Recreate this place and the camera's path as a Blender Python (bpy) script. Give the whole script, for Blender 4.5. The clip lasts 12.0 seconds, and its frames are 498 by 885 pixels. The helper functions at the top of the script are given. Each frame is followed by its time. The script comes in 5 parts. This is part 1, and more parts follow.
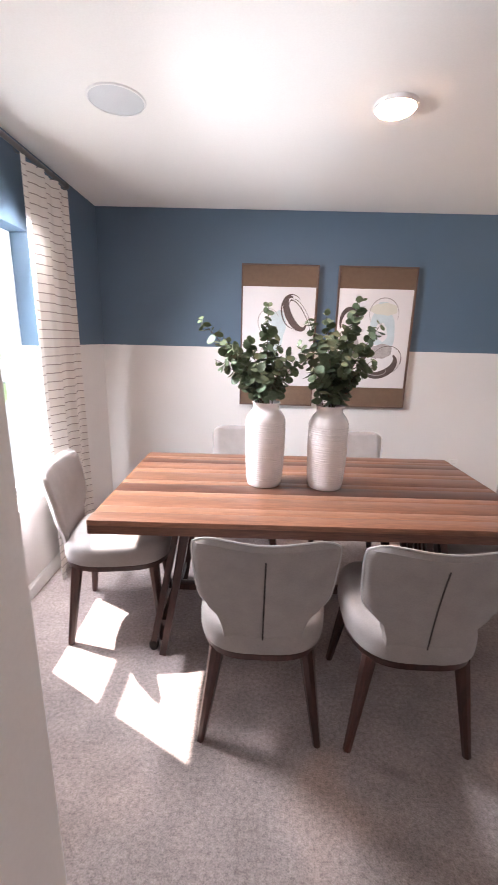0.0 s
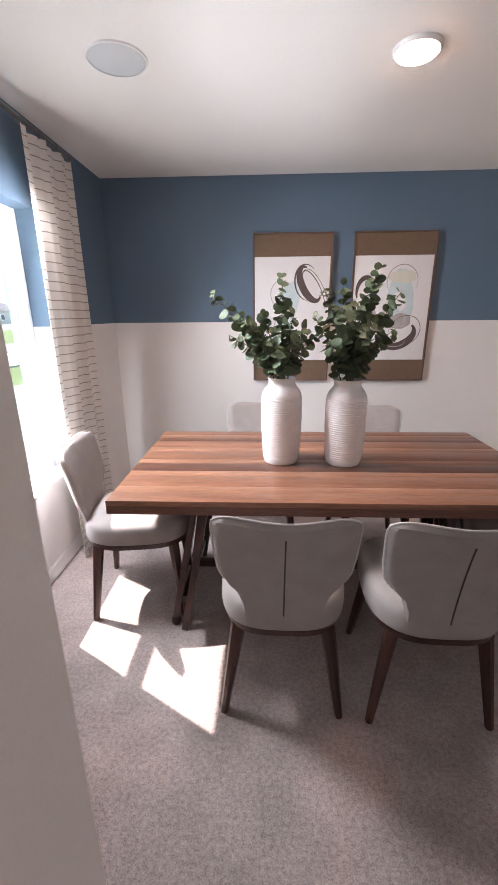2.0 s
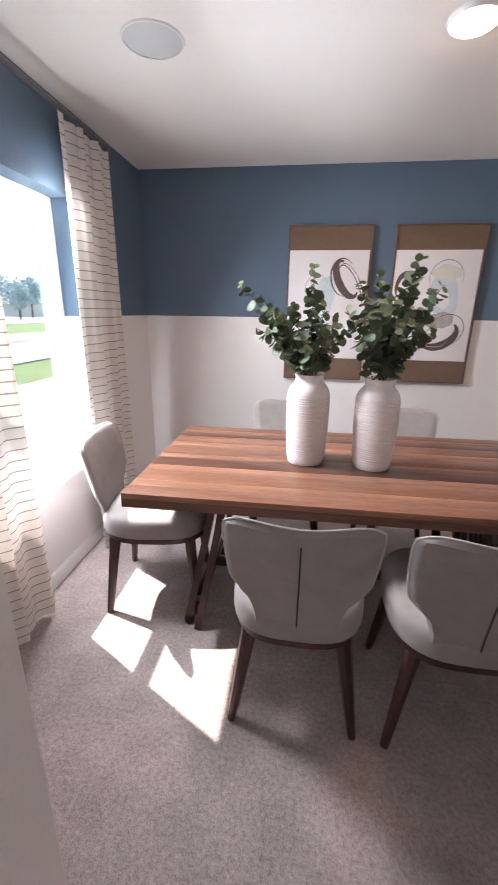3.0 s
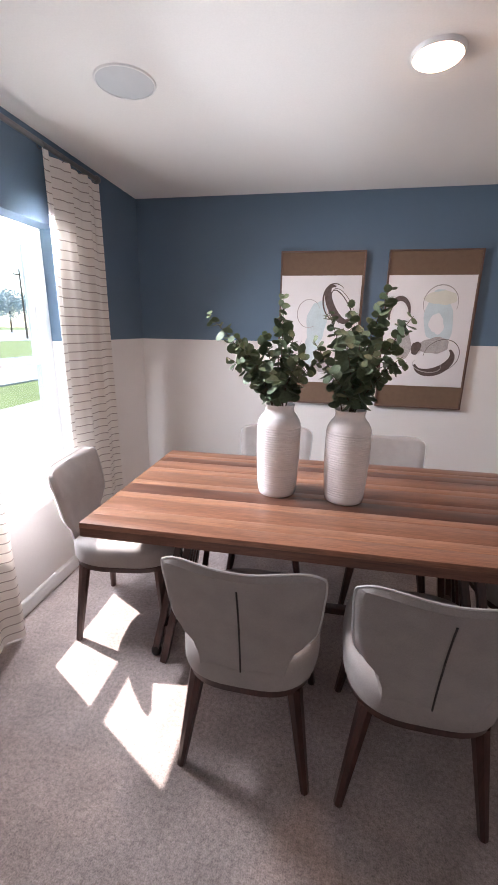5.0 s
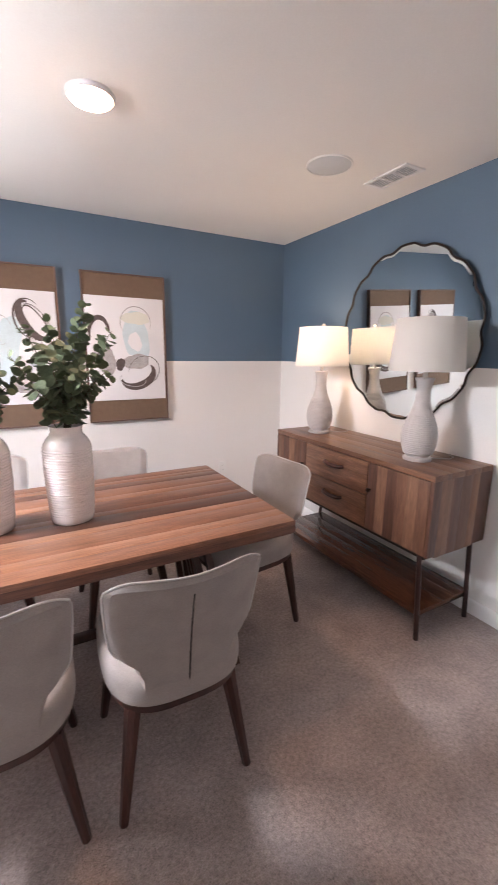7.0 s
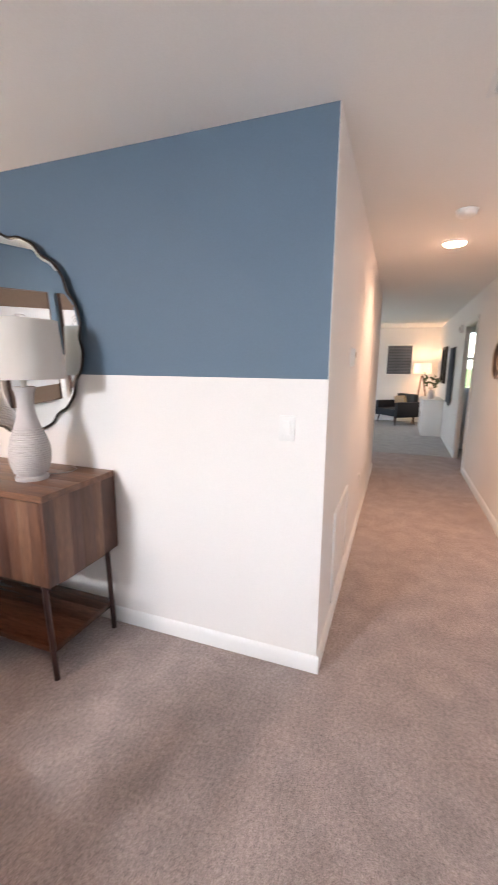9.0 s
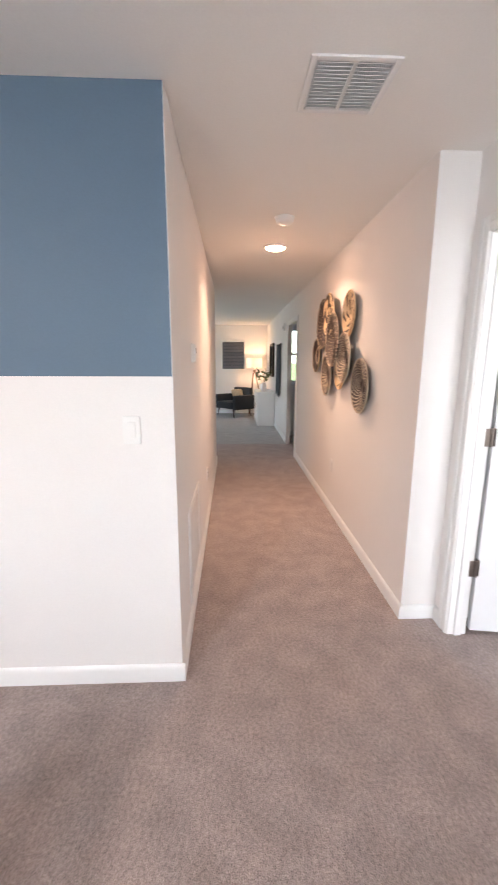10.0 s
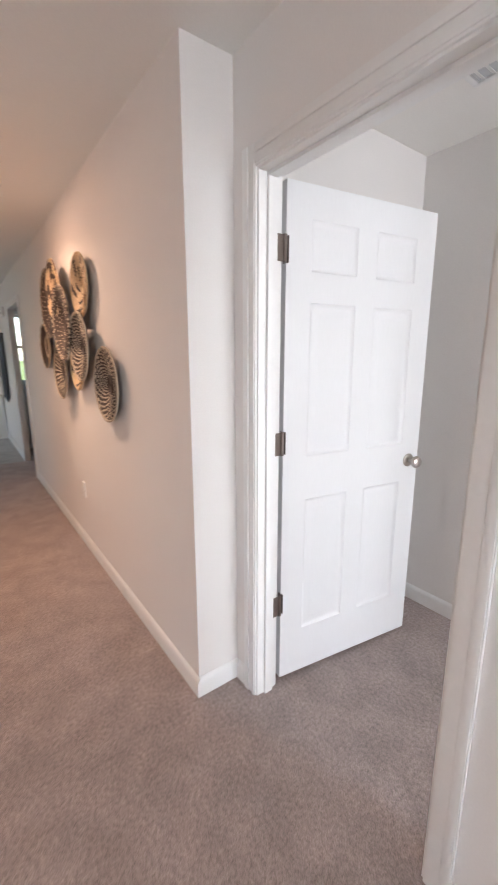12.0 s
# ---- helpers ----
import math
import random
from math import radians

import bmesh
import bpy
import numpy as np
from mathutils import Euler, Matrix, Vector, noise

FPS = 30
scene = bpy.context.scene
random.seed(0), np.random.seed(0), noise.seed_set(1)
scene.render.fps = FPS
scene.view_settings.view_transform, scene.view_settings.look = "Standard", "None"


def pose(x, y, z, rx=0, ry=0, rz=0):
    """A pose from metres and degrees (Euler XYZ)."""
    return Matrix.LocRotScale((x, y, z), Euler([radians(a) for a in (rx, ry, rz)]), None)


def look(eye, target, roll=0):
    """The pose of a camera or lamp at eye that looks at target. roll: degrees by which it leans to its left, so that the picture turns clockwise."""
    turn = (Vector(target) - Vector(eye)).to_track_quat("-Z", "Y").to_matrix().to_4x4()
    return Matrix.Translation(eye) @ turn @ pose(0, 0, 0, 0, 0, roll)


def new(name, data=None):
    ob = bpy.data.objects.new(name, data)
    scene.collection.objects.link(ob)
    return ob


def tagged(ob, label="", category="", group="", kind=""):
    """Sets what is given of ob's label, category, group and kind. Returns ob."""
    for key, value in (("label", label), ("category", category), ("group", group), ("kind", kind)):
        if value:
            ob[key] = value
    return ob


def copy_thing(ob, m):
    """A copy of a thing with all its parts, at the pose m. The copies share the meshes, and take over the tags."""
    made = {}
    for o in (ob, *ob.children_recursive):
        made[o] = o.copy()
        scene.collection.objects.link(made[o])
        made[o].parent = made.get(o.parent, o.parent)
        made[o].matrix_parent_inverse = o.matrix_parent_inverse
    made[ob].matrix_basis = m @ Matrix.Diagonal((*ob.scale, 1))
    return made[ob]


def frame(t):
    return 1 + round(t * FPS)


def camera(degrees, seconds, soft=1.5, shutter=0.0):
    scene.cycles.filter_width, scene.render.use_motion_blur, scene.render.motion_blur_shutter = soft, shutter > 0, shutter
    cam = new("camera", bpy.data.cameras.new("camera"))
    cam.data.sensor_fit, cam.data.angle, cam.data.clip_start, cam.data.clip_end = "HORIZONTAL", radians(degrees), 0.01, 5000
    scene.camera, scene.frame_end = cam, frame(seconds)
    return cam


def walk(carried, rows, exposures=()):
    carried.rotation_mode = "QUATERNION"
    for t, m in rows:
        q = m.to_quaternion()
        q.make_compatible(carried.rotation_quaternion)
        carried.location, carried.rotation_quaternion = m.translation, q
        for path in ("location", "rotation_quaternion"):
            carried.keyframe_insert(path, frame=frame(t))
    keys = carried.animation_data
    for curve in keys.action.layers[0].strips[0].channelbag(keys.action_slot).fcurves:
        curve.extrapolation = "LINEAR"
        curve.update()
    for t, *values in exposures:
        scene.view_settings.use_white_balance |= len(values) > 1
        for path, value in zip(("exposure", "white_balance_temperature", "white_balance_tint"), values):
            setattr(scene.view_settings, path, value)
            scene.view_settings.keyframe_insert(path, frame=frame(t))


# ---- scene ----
cam = camera(63.7, 12.0, shutter=0.35)
PATH = [
    (0, (-0.038, -0.006, 1.462), (-0.053, 1.932, 0.966), 1.4),
    (0.5, (-0.086, -0.003, 1.463), (-0.203, 1.928, 0.956), 0.6),
    (1, (-0.081, 0.006, 1.463), (-0.198, 1.929, 0.926), -0.1),
    (1.5, (-0.063, 0.013, 1.452), (-0.152, 1.928, 0.882), -0.3),
    (2, (-0.047, 0.022, 1.458), (-0.132, 1.925, 0.849), -0.5),
    (2.5, (-0.014, 0.041, 1.454), (-0.137, 1.937, 0.828), -0.0),
    (3, (-0.012, 0.094, 1.433), (-0.252, 1.981, 0.816), 0.8),
    (3.2, (-0.006, 0.131, 1.411), (-0.318, 2.012, 0.805), 0.9),
    (5, (0.204, 0.173, 1.489), (-0.138, 2.067, 0.944), 1.0),
    (5.5, (0.223, 0.185, 1.475), (0.218, 2.125, 0.989), 0.3),
    (6, (0.165, 0.138, 1.458), (0.544, 2.05, 1.009), -0.6),
    (6.5, (0.172, 0.118, 1.46), (0.87, 1.941, 1.025), -0.4),
    (6.7, (0.184, 0.117, 1.463), (0.985, 1.898, 1.03), -0.0),
    (8.3, (0.455, 0.003, 1.447), (2.037, 1.161, 1.051), 0.9),
    (8.5, (0.529, -0.028, 1.455), (2.215, 0.984, 1.068), 0.6),
    (9, (0.645, -0.101, 1.459), (2.488, 0.573, 1.077), 0.5),
    (9.5, (0.689, -0.081, 1.467), (2.631, 0.206, 1.079), 0.3),
    (10, (0.719, -0.067, 1.462), (2.677, -0.149, 1.063), 0.2),
    (10.5, (0.769, -0.074, 1.441), (2.686, -0.47, 1.027), 0.3),
    (11, (0.94, -0.189, 1.426), (2.779, -0.853, 1.003), 0.4),
    (11.5, (1.165, -0.258, 1.421), (2.924, -1.12, 1.017), 0.3),
    (12, (1.45, -0.342, 1.425), (3.031, -1.495, 1.011), -0.1),
]
EXPOSURES = [(0.0, 3.26, 6480, 17), (0.5, 3.04, 6500, 16), (1.5, 2.87, 6500, 16), (3.0, 2.86, 6400, 16), (5.5, 2.79, 6400, 17), (6.7, 3.20, 6650, 18),
             (8.3, 3.70, 6680, 17), (9.5, 3.64, 6580, 14), (10.5, 3.60, 6600, 14), (12.0, 3.28, 6580, 14)]
walk(cam, [(t, look(eye, target, roll)) for t, eye, target, roll in PATH], EXPOSURES)

# ---- light ----
SUN_ELEV, SUN_WAY = 53.8, Vector((0.877, -0.48, 0))     # the way the sunlight travels on the plan
world = bpy.data.worlds.new("sky")
scene.world = world
world.use_nodes = True
wn = world.node_tree
bg = wn.nodes["Background"]
sky = wn.nodes.new("ShaderNodeTexSky")
sky.sky_type, sky.sun_disc = "NISHITA", False
sky.sun_elevation, sky.sun_rotation = radians(SUN_ELEV), math.atan2(-SUN_WAY.x, -SUN_WAY.y)
wn.links.new(sky.outputs[0], bg.inputs[0])
bg.inputs[1].default_value = 0.12


def lamp(name, kind, energy, m, colour=(1, 1, 1), **settings):
    data = bpy.data.lights.new(name, kind)
    data.energy, data.color = energy, colour
    if kind == "SUN":
        data.angle = settings["angle"]
    elif kind == "AREA":
        data.spread = radians(settings.get("spread", 180))
        data.shape, data.size, data.size_y = settings.get("shape", "RECTANGLE"), settings["size"], settings.get("size_y", settings["size"])
    else:
        data.shadow_soft_size = settings["radius"]
    ob = new(name, data)
    ob.matrix_world = m
    return ob


down = Vector((SUN_WAY.x * math.cos(radians(SUN_ELEV)), SUN_WAY.y * math.cos(radians(SUN_ELEV)), -math.sin(radians(SUN_ELEV))))
lamp("sun", "SUN", 2.2, look(-down * 20, (0, 0, 0)), (1.0, 0.95, 0.88), angle=radians(0.6))
CH = 2.42                                   # ceiling height
WW, EW, NW = -1.28, 2.35, 3.375             # inner faces: west, east and north walls of the dining room
HN, HS, DW = 0.17, -1.035, -1.235           # hall's north and south wall, wall with the panelled door
SPLIT = 1.40                                # where blue paint meets white
SKYCOL = (0.89, 0.945, 1.0)
WARM = (1.0, 0.66, 0.44)
lamp("dining_window_daylight", "AREA", 1.9, look((WW + 0.004, 1.875, 0.600), (WW + 0.7, 1.875, 0.96)), SKYCOL, size=0.36, size_y=0.06, spread=124)
lamp("dining_window_skylight", "AREA", 7.4, look((WW + 0.002, 1.848, 1.972), (WW + 0.8, 1.848, 1.28)), SKYCOL, size=0.74, size_y=0.06, spread=140)
lamp("bedroom_window_daylight", "AREA", 6.5, look((WW - 0.10, -2.0, 1.30), (5, -2.0, 1.1)), SKYCOL, size=0.6, size_y=1.4)
# added lamp in an assumed, unseen entry opening; narrow beam spares the dining floor
lamp("assumed_entry_daylight", "AREA", 0.78, look((WW - 0.10, -0.82, 1.25), (5, -0.85, 1.2)), SKYCOL, size=0.5, size_y=1.9, spread=66)
lamp("far_window_daylight", "AREA", 2.8, look((9.5, 3.19, 1.35), (9.5, 0, 0.9)), SKYCOL, size=1.5, size_y=1.3)
lamp("dining_downlight_bulb", "AREA", 0.7, look((0.523, 1.96, CH - 0.042), (0.523, 1.96, 0)), WARM, size=0.15, shape="DISK")
lamp("hall_downlight_bulb", "AREA", 1.4, look((4.39, -0.44, CH - 0.042), (4.39, -0.44, 0)), WARM, spread=140, size=0.16, shape="DISK")
lamp("table_lamp_bulb", "POINT", 0.70, pose(2.07, 2.42, 1.57), (1.0, 0.73, 0.50), radius=0.035)
lamp("far_lamp_bulb", "POINT", 1.5, pose(11.7, -0.66, 1.42), (1.0, 0.62, 0.34), radius=0.05)


# ---- materials ----
def material(name, colour, rough=0.6, metal=0.0, vary=0.12, scale=8.0, fine=120.0, bump=0.1, stretch=(1, 1, 1), depth=0.002, **more):
    """Paint, cloth, metal and the like: colour varied at two scales, fine relief."""
    m = bpy.data.materials.new(name)
    m.use_nodes = True
    nt = m.node_tree
    b = nt.nodes["Principled BSDF"]
    b.inputs["Roughness"].default_value, b.inputs["Metallic"].default_value = rough, metal
    tc = nt.nodes.new("ShaderNodeTexCoord")
    mp = nt.nodes.new("ShaderNodeMapping")
    mp.inputs["Scale"].default_value = stretch
    nt.links.new(tc.outputs["Object"], mp.inputs[0])
    big, small = nt.nodes.new("ShaderNodeTexNoise"), nt.nodes.new("ShaderNodeTexNoise")
    for n, s, d in ((big, scale, 3.0), (small, fine, 2.0)):
        n.inputs["Scale"].default_value, n.inputs["Detail"].default_value = s, d
        nt.links.new(mp.outputs[0], n.inputs[0])
    add = nt.nodes.new("ShaderNodeMath")
    add.operation = "ADD"
    nt.links.new(big.outputs[0], add.inputs[0])
    nt.links.new(small.outputs[0], add.inputs[1])
    ramp = nt.nodes.new("ShaderNodeMapRange")
    ramp.inputs[1].default_value, ramp.inputs[2].default_value = 0.6, 1.4
    ramp.inputs[3].default_value, ramp.inputs[4].default_value = 1 - vary, 1 + vary
    nt.links.new(add.outputs[0], ramp.inputs[0])
    mul = nt.nodes.new("ShaderNodeMix")
    mul.data_type, mul.blend_type = "RGBA", "MULTIPLY"
    mul.inputs[0].default_value = 1.0
    mul.inputs[6].default_value = (*colour, 1)
    nt.links.new(ramp.outputs[0], mul.inputs[7])
    nt.links.new(mul.outputs[2], b.inputs["Base Color"])
    if bump:
        bp = nt.nodes.new("ShaderNodeBump")
        bp.inputs["Strength"].default_value, bp.inputs["Distance"].default_value = bump, depth
        nt.links.new(small.outputs[0], bp.inputs["Height"])
        nt.links.new(bp.outputs[0], b.inputs["Normal"])
    for key, value in more.items():
        b.inputs[key.replace("_", " ")].default_value = value
    return m


def wood(name, dark, light, stretch=(1.2, 14, 14), rough=0.38, streak=(0.10, 0.05, 0.03)):
    """Boards: long soft figure, fine pores, a tone of its own for each board."""
    m = bpy.data.materials.new(name)
    m.use_nodes = True
    nt = m.node_tree
    b = nt.nodes["Principled BSDF"]
    tc, mp, oi = nt.nodes.new("ShaderNodeTexCoord"), nt.nodes.new("ShaderNodeMapping"), nt.nodes.new("ShaderNodeObjectInfo")
    mp.inputs["Scale"].default_value = stretch
    shift = nt.nodes.new("ShaderNodeVectorMath")
    shift.operation = "MULTIPLY_ADD"
    shift.inputs[1].default_value = (7, 9, 5)
    nt.links.new(oi.outputs["Random"], shift.inputs[0])
    nt.links.new(tc.outputs["Object"], shift.inputs[2])
    nt.links.new(shift.outputs[0], mp.inputs[0])
    fig, pore = nt.nodes.new("ShaderNodeTexNoise"), nt.nodes.new("ShaderNodeTexNoise")
    fig.inputs["Scale"].default_value, fig.inputs["Detail"].default_value, fig.inputs["Distortion"].default_value = 1.6, 5, 0.9
    pore.inputs["Scale"].default_value, pore.inputs["Detail"].default_value = 14, 4
    for n in (fig, pore):
        nt.links.new(mp.outputs[0], n.inputs[0])
    cr = nt.nodes.new("ShaderNodeValToRGB")
    e = cr.color_ramp.elements
    e[0].position, e[0].color = 0.30, (*dark, 1)
    e[1].position, e[1].color = 0.68, (*light, 1)
    nt.links.new(fig.outputs[0], cr.inputs[0])
    pr = nt.nodes.new("ShaderNodeMapRange")
    pr.inputs[1].default_value, pr.inputs[2].default_value, pr.inputs[3].default_value, pr.inputs[4].default_value = 0.35, 0.65, 0.72, 1.1
    nt.links.new(pore.outputs[0], pr.inputs[0])
    tone = nt.nodes.new("ShaderNodeMapRange")
    tone.inputs[3].default_value, tone.inputs[4].default_value = 0.84, 1.16
    nt.links.new(oi.outputs["Random"], tone.inputs[0])
    both = nt.nodes.new("ShaderNodeMath")
    both.operation = "MULTIPLY"
    nt.links.new(pr.outputs[0], both.inputs[0])
    nt.links.new(tone.outputs[0], both.inputs[1])
    mul = nt.nodes.new("ShaderNodeMix")
    mul.data_type, mul.blend_type = "RGBA", "MULTIPLY"
    mul.inputs[0].default_value = 1.0
    nt.links.new(cr.outputs[0], mul.inputs[6])
    nt.links.new(both.outputs[0], mul.inputs[7])
    nt.links.new(mul.outputs[2], b.inputs["Base Color"])
    b.inputs["Roughness"].default_value = rough
    bp = nt.nodes.new("ShaderNodeBump")
    bp.inputs["Strength"].default_value, bp.inputs["Distance"].default_value = 0.12, 0.001
    nt.links.new(pore.outputs[0], bp.inputs["Height"])
    nt.links.new(bp.outputs[0], b.inputs["Normal"])
    return m


def carpet_material(name, colour, tint):
    """Cut pile: speckled tufts and broad brushed patches."""
    m = bpy.data.materials.new(name)
    m.use_nodes = True
    nt = m.node_tree
    b = nt.nodes["Principled BSDF"]
    b.inputs["Roughness"].default_value = 0.95
    b.inputs["Sheen Weight"].default_value = 0.15
    tc = nt.nodes.new("ShaderNodeTexCoord")
    tuft, clump, brush, lay = (nt.nodes.new("ShaderNodeTexNoise") for _ in range(4))
    for n, s, d in ((tuft, 210, 4), (clump, 70, 4), (brush, 6.5, 8), (lay, 1.3, 2)):
        n.inputs["Scale"].default_value, n.inputs["Detail"].default_value = s, d
        nt.links.new(tc.outputs["Object"], n.inputs[0])
    brush.inputs["Distortion"].default_value = 0.3

    def math_node(op, a, c):
        k = nt.nodes.new("ShaderNodeMath")
        k.operation = op
        for i, v in enumerate((a, c)):
            if isinstance(v, float):
                k.inputs[i].default_value = v
            else:
                nt.links.new(v, k.inputs[i])
        return k.outputs[0]

    pile = math_node("ADD", math_node("MULTIPLY", tuft.outputs[0], 0.55), math_node("MULTIPLY", clump.outputs[0], 0.45))
    mr = nt.nodes.new("ShaderNodeMapRange")
    mr.inputs[1].default_value, mr.inputs[2].default_value, mr.inputs[3].default_value, mr.inputs[4].default_value = 0.34, 0.66, 0.58, 1.36
    nt.links.new(pile, mr.inputs[0])
    br = nt.nodes.new("ShaderNodeMapRange")
    br.inputs[1].default_value, br.inputs[2].default_value, br.inputs[3].default_value, br.inputs[4].default_value = 0.36, 0.66, 0.88, 1.10
    nt.links.new(brush.outputs[0], br.inputs[0])
    val = math_node("MULTIPLY", mr.outputs[0], br.outputs[0])
    hue = nt.nodes.new("ShaderNodeMix")
    hue.data_type = "RGBA"
    hue.inputs[6].default_value, hue.inputs[7].default_value = (*colour, 1), (*tint, 1)
    nt.links.new(lay.outputs[0], hue.inputs[0])
    mul = nt.nodes.new("ShaderNodeMix")
    mul.data_type, mul.blend_type = "RGBA", "MULTIPLY"
    mul.inputs[0].default_value = 1.0
    nt.links.new(hue.outputs[2], mul.inputs[6])
    nt.links.new(val, mul.inputs[7])
    nt.links.new(mul.outputs[2], b.inputs["Base Color"])
    bp = nt.nodes.new("ShaderNodeBump")
    bp.inputs["Strength"].default_value, bp.inputs["Distance"].default_value = 0.9, 0.008
    nt.links.new(pile, bp.inputs["Height"])
    nt.links.new(bp.outputs[0], b.inputs["Normal"])
    return m


def striped_cloth(name):
    """Cream curtain cloth with woven taupe lines every few centimetres; lets some light through."""
    m = bpy.data.materials.new(name)
    m.use_nodes = True
    nt = m.node_tree
    b = nt.nodes["Principled BSDF"]
    out = nt.nodes["Material Output"]
    b.inputs["Roughness"].default_value = 0.9
    tc, sep = nt.nodes.new("ShaderNodeTexCoord"), nt.nodes.new("ShaderNodeSeparateXYZ")
    nt.links.new(tc.outputs["Object"], sep.inputs[0])
    nz = nt.nodes.new("ShaderNodeTexNoise")
    nz.inputs["Scale"].default_value = 300
    nt.links.new(tc.outputs["Object"], nz.inputs[0])
    div = nt.nodes.new("ShaderNodeMath")
    div.operation, div.inputs[1].default_value = "DIVIDE", 0.048
    nt.links.new(sep.outputs[2], div.inputs[0])
    fr = nt.nodes.new("ShaderNodeMath")
    fr.operation = "FRACT"
    nt.links.new(div.outputs[0], fr.inputs[0])
    less = nt.nodes.new("ShaderNodeMath")
    less.operation, less.inputs[1].default_value = "LESS_THAN", 0.11
    nt.links.new(fr.outputs[0], less.inputs[0])
    mix = nt.nodes.new("ShaderNodeMix")
    mix.data_type = "RGBA"
    mix.inputs[6].default_value, mix.inputs[7].default_value = (0.83, 0.79, 0.75, 1), (0.40, 0.35, 0.33, 1)
    nt.links.new(less.outputs[0], mix.inputs[0])
    nt.links.new(mix.outputs[2], b.inputs["Base Color"])
    bp = nt.nodes.new("ShaderNodeBump")
    bp.inputs["Strength"].default_value, bp.inputs["Distance"].default_value = 0.3, 0.001
    nt.links.new(nz.outputs[0], bp.inputs["Height"])
    nt.links.new(bp.outputs[0], b.inputs["Normal"])
    tr, ms = nt.nodes.new("ShaderNodeBsdfTranslucent"), nt.nodes.new("ShaderNodeMixShader")
    nt.links.new(mix.outputs[2], tr.inputs[0])
    ms.inputs[0].default_value = 0.42
    nt.links.new(b.outputs[0], ms.inputs[1])
    nt.links.new(tr.outputs[0], ms.inputs[2])
    nt.links.new(ms.outputs[0], out.inputs[0])
    return m


def shade_cloth(name, colour):
    m = material(name, colour, 0.85, vary=0.04, fine=400, bump=0.2)
    nt = m.node_tree
    b, out = nt.nodes["Principled BSDF"], nt.nodes["Material Output"]
    tr, ms = nt.nodes.new("ShaderNodeBsdfTranslucent"), nt.nodes.new("ShaderNodeMixShader")
    tr.inputs[0].default_value = (*colour, 1)
    ms.inputs[0].default_value = 0.42
    nt.links.new(b.outputs[0], ms.inputs[1])
    nt.links.new(tr.outputs[0], ms.inputs[2])
    nt.links.new(ms.outputs[0], out.inputs[0])
    return m


def glow(name, colour, strength):
    m = bpy.data.materials.new(name)
    m.use_nodes = True
    b = m.node_tree.nodes["Principled BSDF"]
    b.inputs["Base Color"].default_value = (*colour, 1)
    b.inputs["Emission Color"].default_value = (*colour, 1)
    b.inputs["Emission Strength"].default_value = strength
    return m


def glass_material(name):
    m = bpy.data.materials.new(name)
    m.use_nodes = True
    nt = m.node_tree
    nt.nodes.remove(nt.nodes["Principled BSDF"])
    t, g, ms = (nt.nodes.new(k) for k in ("ShaderNodeBsdfTransparent", "ShaderNodeBsdfGlossy", "ShaderNodeMixShader"))
    t.inputs[0].default_value = (0.80, 0.84, 0.83, 1)
    g.inputs["Roughness"].default_value = 0.02
    ms.inputs[0].default_value = 0.03
    nt.links.new(t.outputs[0], ms.inputs[1])
    nt.links.new(g.outputs[0], ms.inputs[2])
    nt.links.new(ms.outputs[0], nt.nodes["Material Output"].inputs[0])
    return m


BLUE = material("slate_blue_paint", (0.100, 0.157, 0.222), 0.62, vary=0.05, scale=2.0, fine=170, bump=0.16, depth=0.0015)
WHITE = material("warm_white_wall_paint", (0.80, 0.772, 0.75), 0.62, vary=0.03, scale=1.5, fine=170, bump=0.16, depth=0.0015)
CEIL = material("flat_white_ceiling_paint", (0.85, 0.83, 0.795), 0.9, vary=0.03, scale=1.2, fine=140, bump=0.22, depth=0.002)
TRIM = material("white_semigloss_trim", (0.82, 0.815, 0.80), 0.32, vary=0.02, scale=3, fine=60, bump=0.04)
DOORP = material("white_door_enamel", (0.83, 0.84, 0.85), 0.35, vary=0.02, scale=3, fine=220, bump=0.05, stretch=(1, 1, 0.1))
CARPET = carpet_material("taupe_carpet_pile", (0.362, 0.300, 0.288), (0.386, 0.305, 0.278))
FARFLOOR = carpet_material("grey_carpet_pile", (0.36, 0.36, 0.36), (0.38, 0.37, 0.36))
CLOTH = material("pale_grey_upholstery", (0.315, 0.280, 0.266), 0.92, vary=0.16, scale=12, fine=330, bump=0.6, depth=0.0012, Sheen_Weight=0.03)
PIPING = material("pale_piping", (0.50, 0.48, 0.47), 0.9, vary=0.05, fine=500, bump=0.3)
SEAM = material("dark_seam", (0.05, 0.042, 0.04), 0.9, vary=0.1)
ESPRESSO = wood("espresso_stained_wood", (0.032, 0.011, 0.009), (0.072, 0.025, 0.019), (14, 14, 1.5), 0.35)
WAL_MID = wood("walnut_mid", (0.168, 0.072, 0.041), (0.286, 0.130, 0.077), rough=0.30)
WAL_LIGHT = wood("walnut_light", (0.241, 0.110, 0.063), (0.378, 0.188, 0.113), rough=0.30)
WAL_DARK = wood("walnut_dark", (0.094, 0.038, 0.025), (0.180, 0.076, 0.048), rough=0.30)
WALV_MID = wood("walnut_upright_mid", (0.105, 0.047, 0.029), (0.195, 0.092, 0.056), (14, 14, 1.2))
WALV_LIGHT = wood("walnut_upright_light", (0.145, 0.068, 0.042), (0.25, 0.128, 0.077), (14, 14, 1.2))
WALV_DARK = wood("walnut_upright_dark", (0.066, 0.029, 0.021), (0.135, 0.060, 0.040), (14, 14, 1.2))
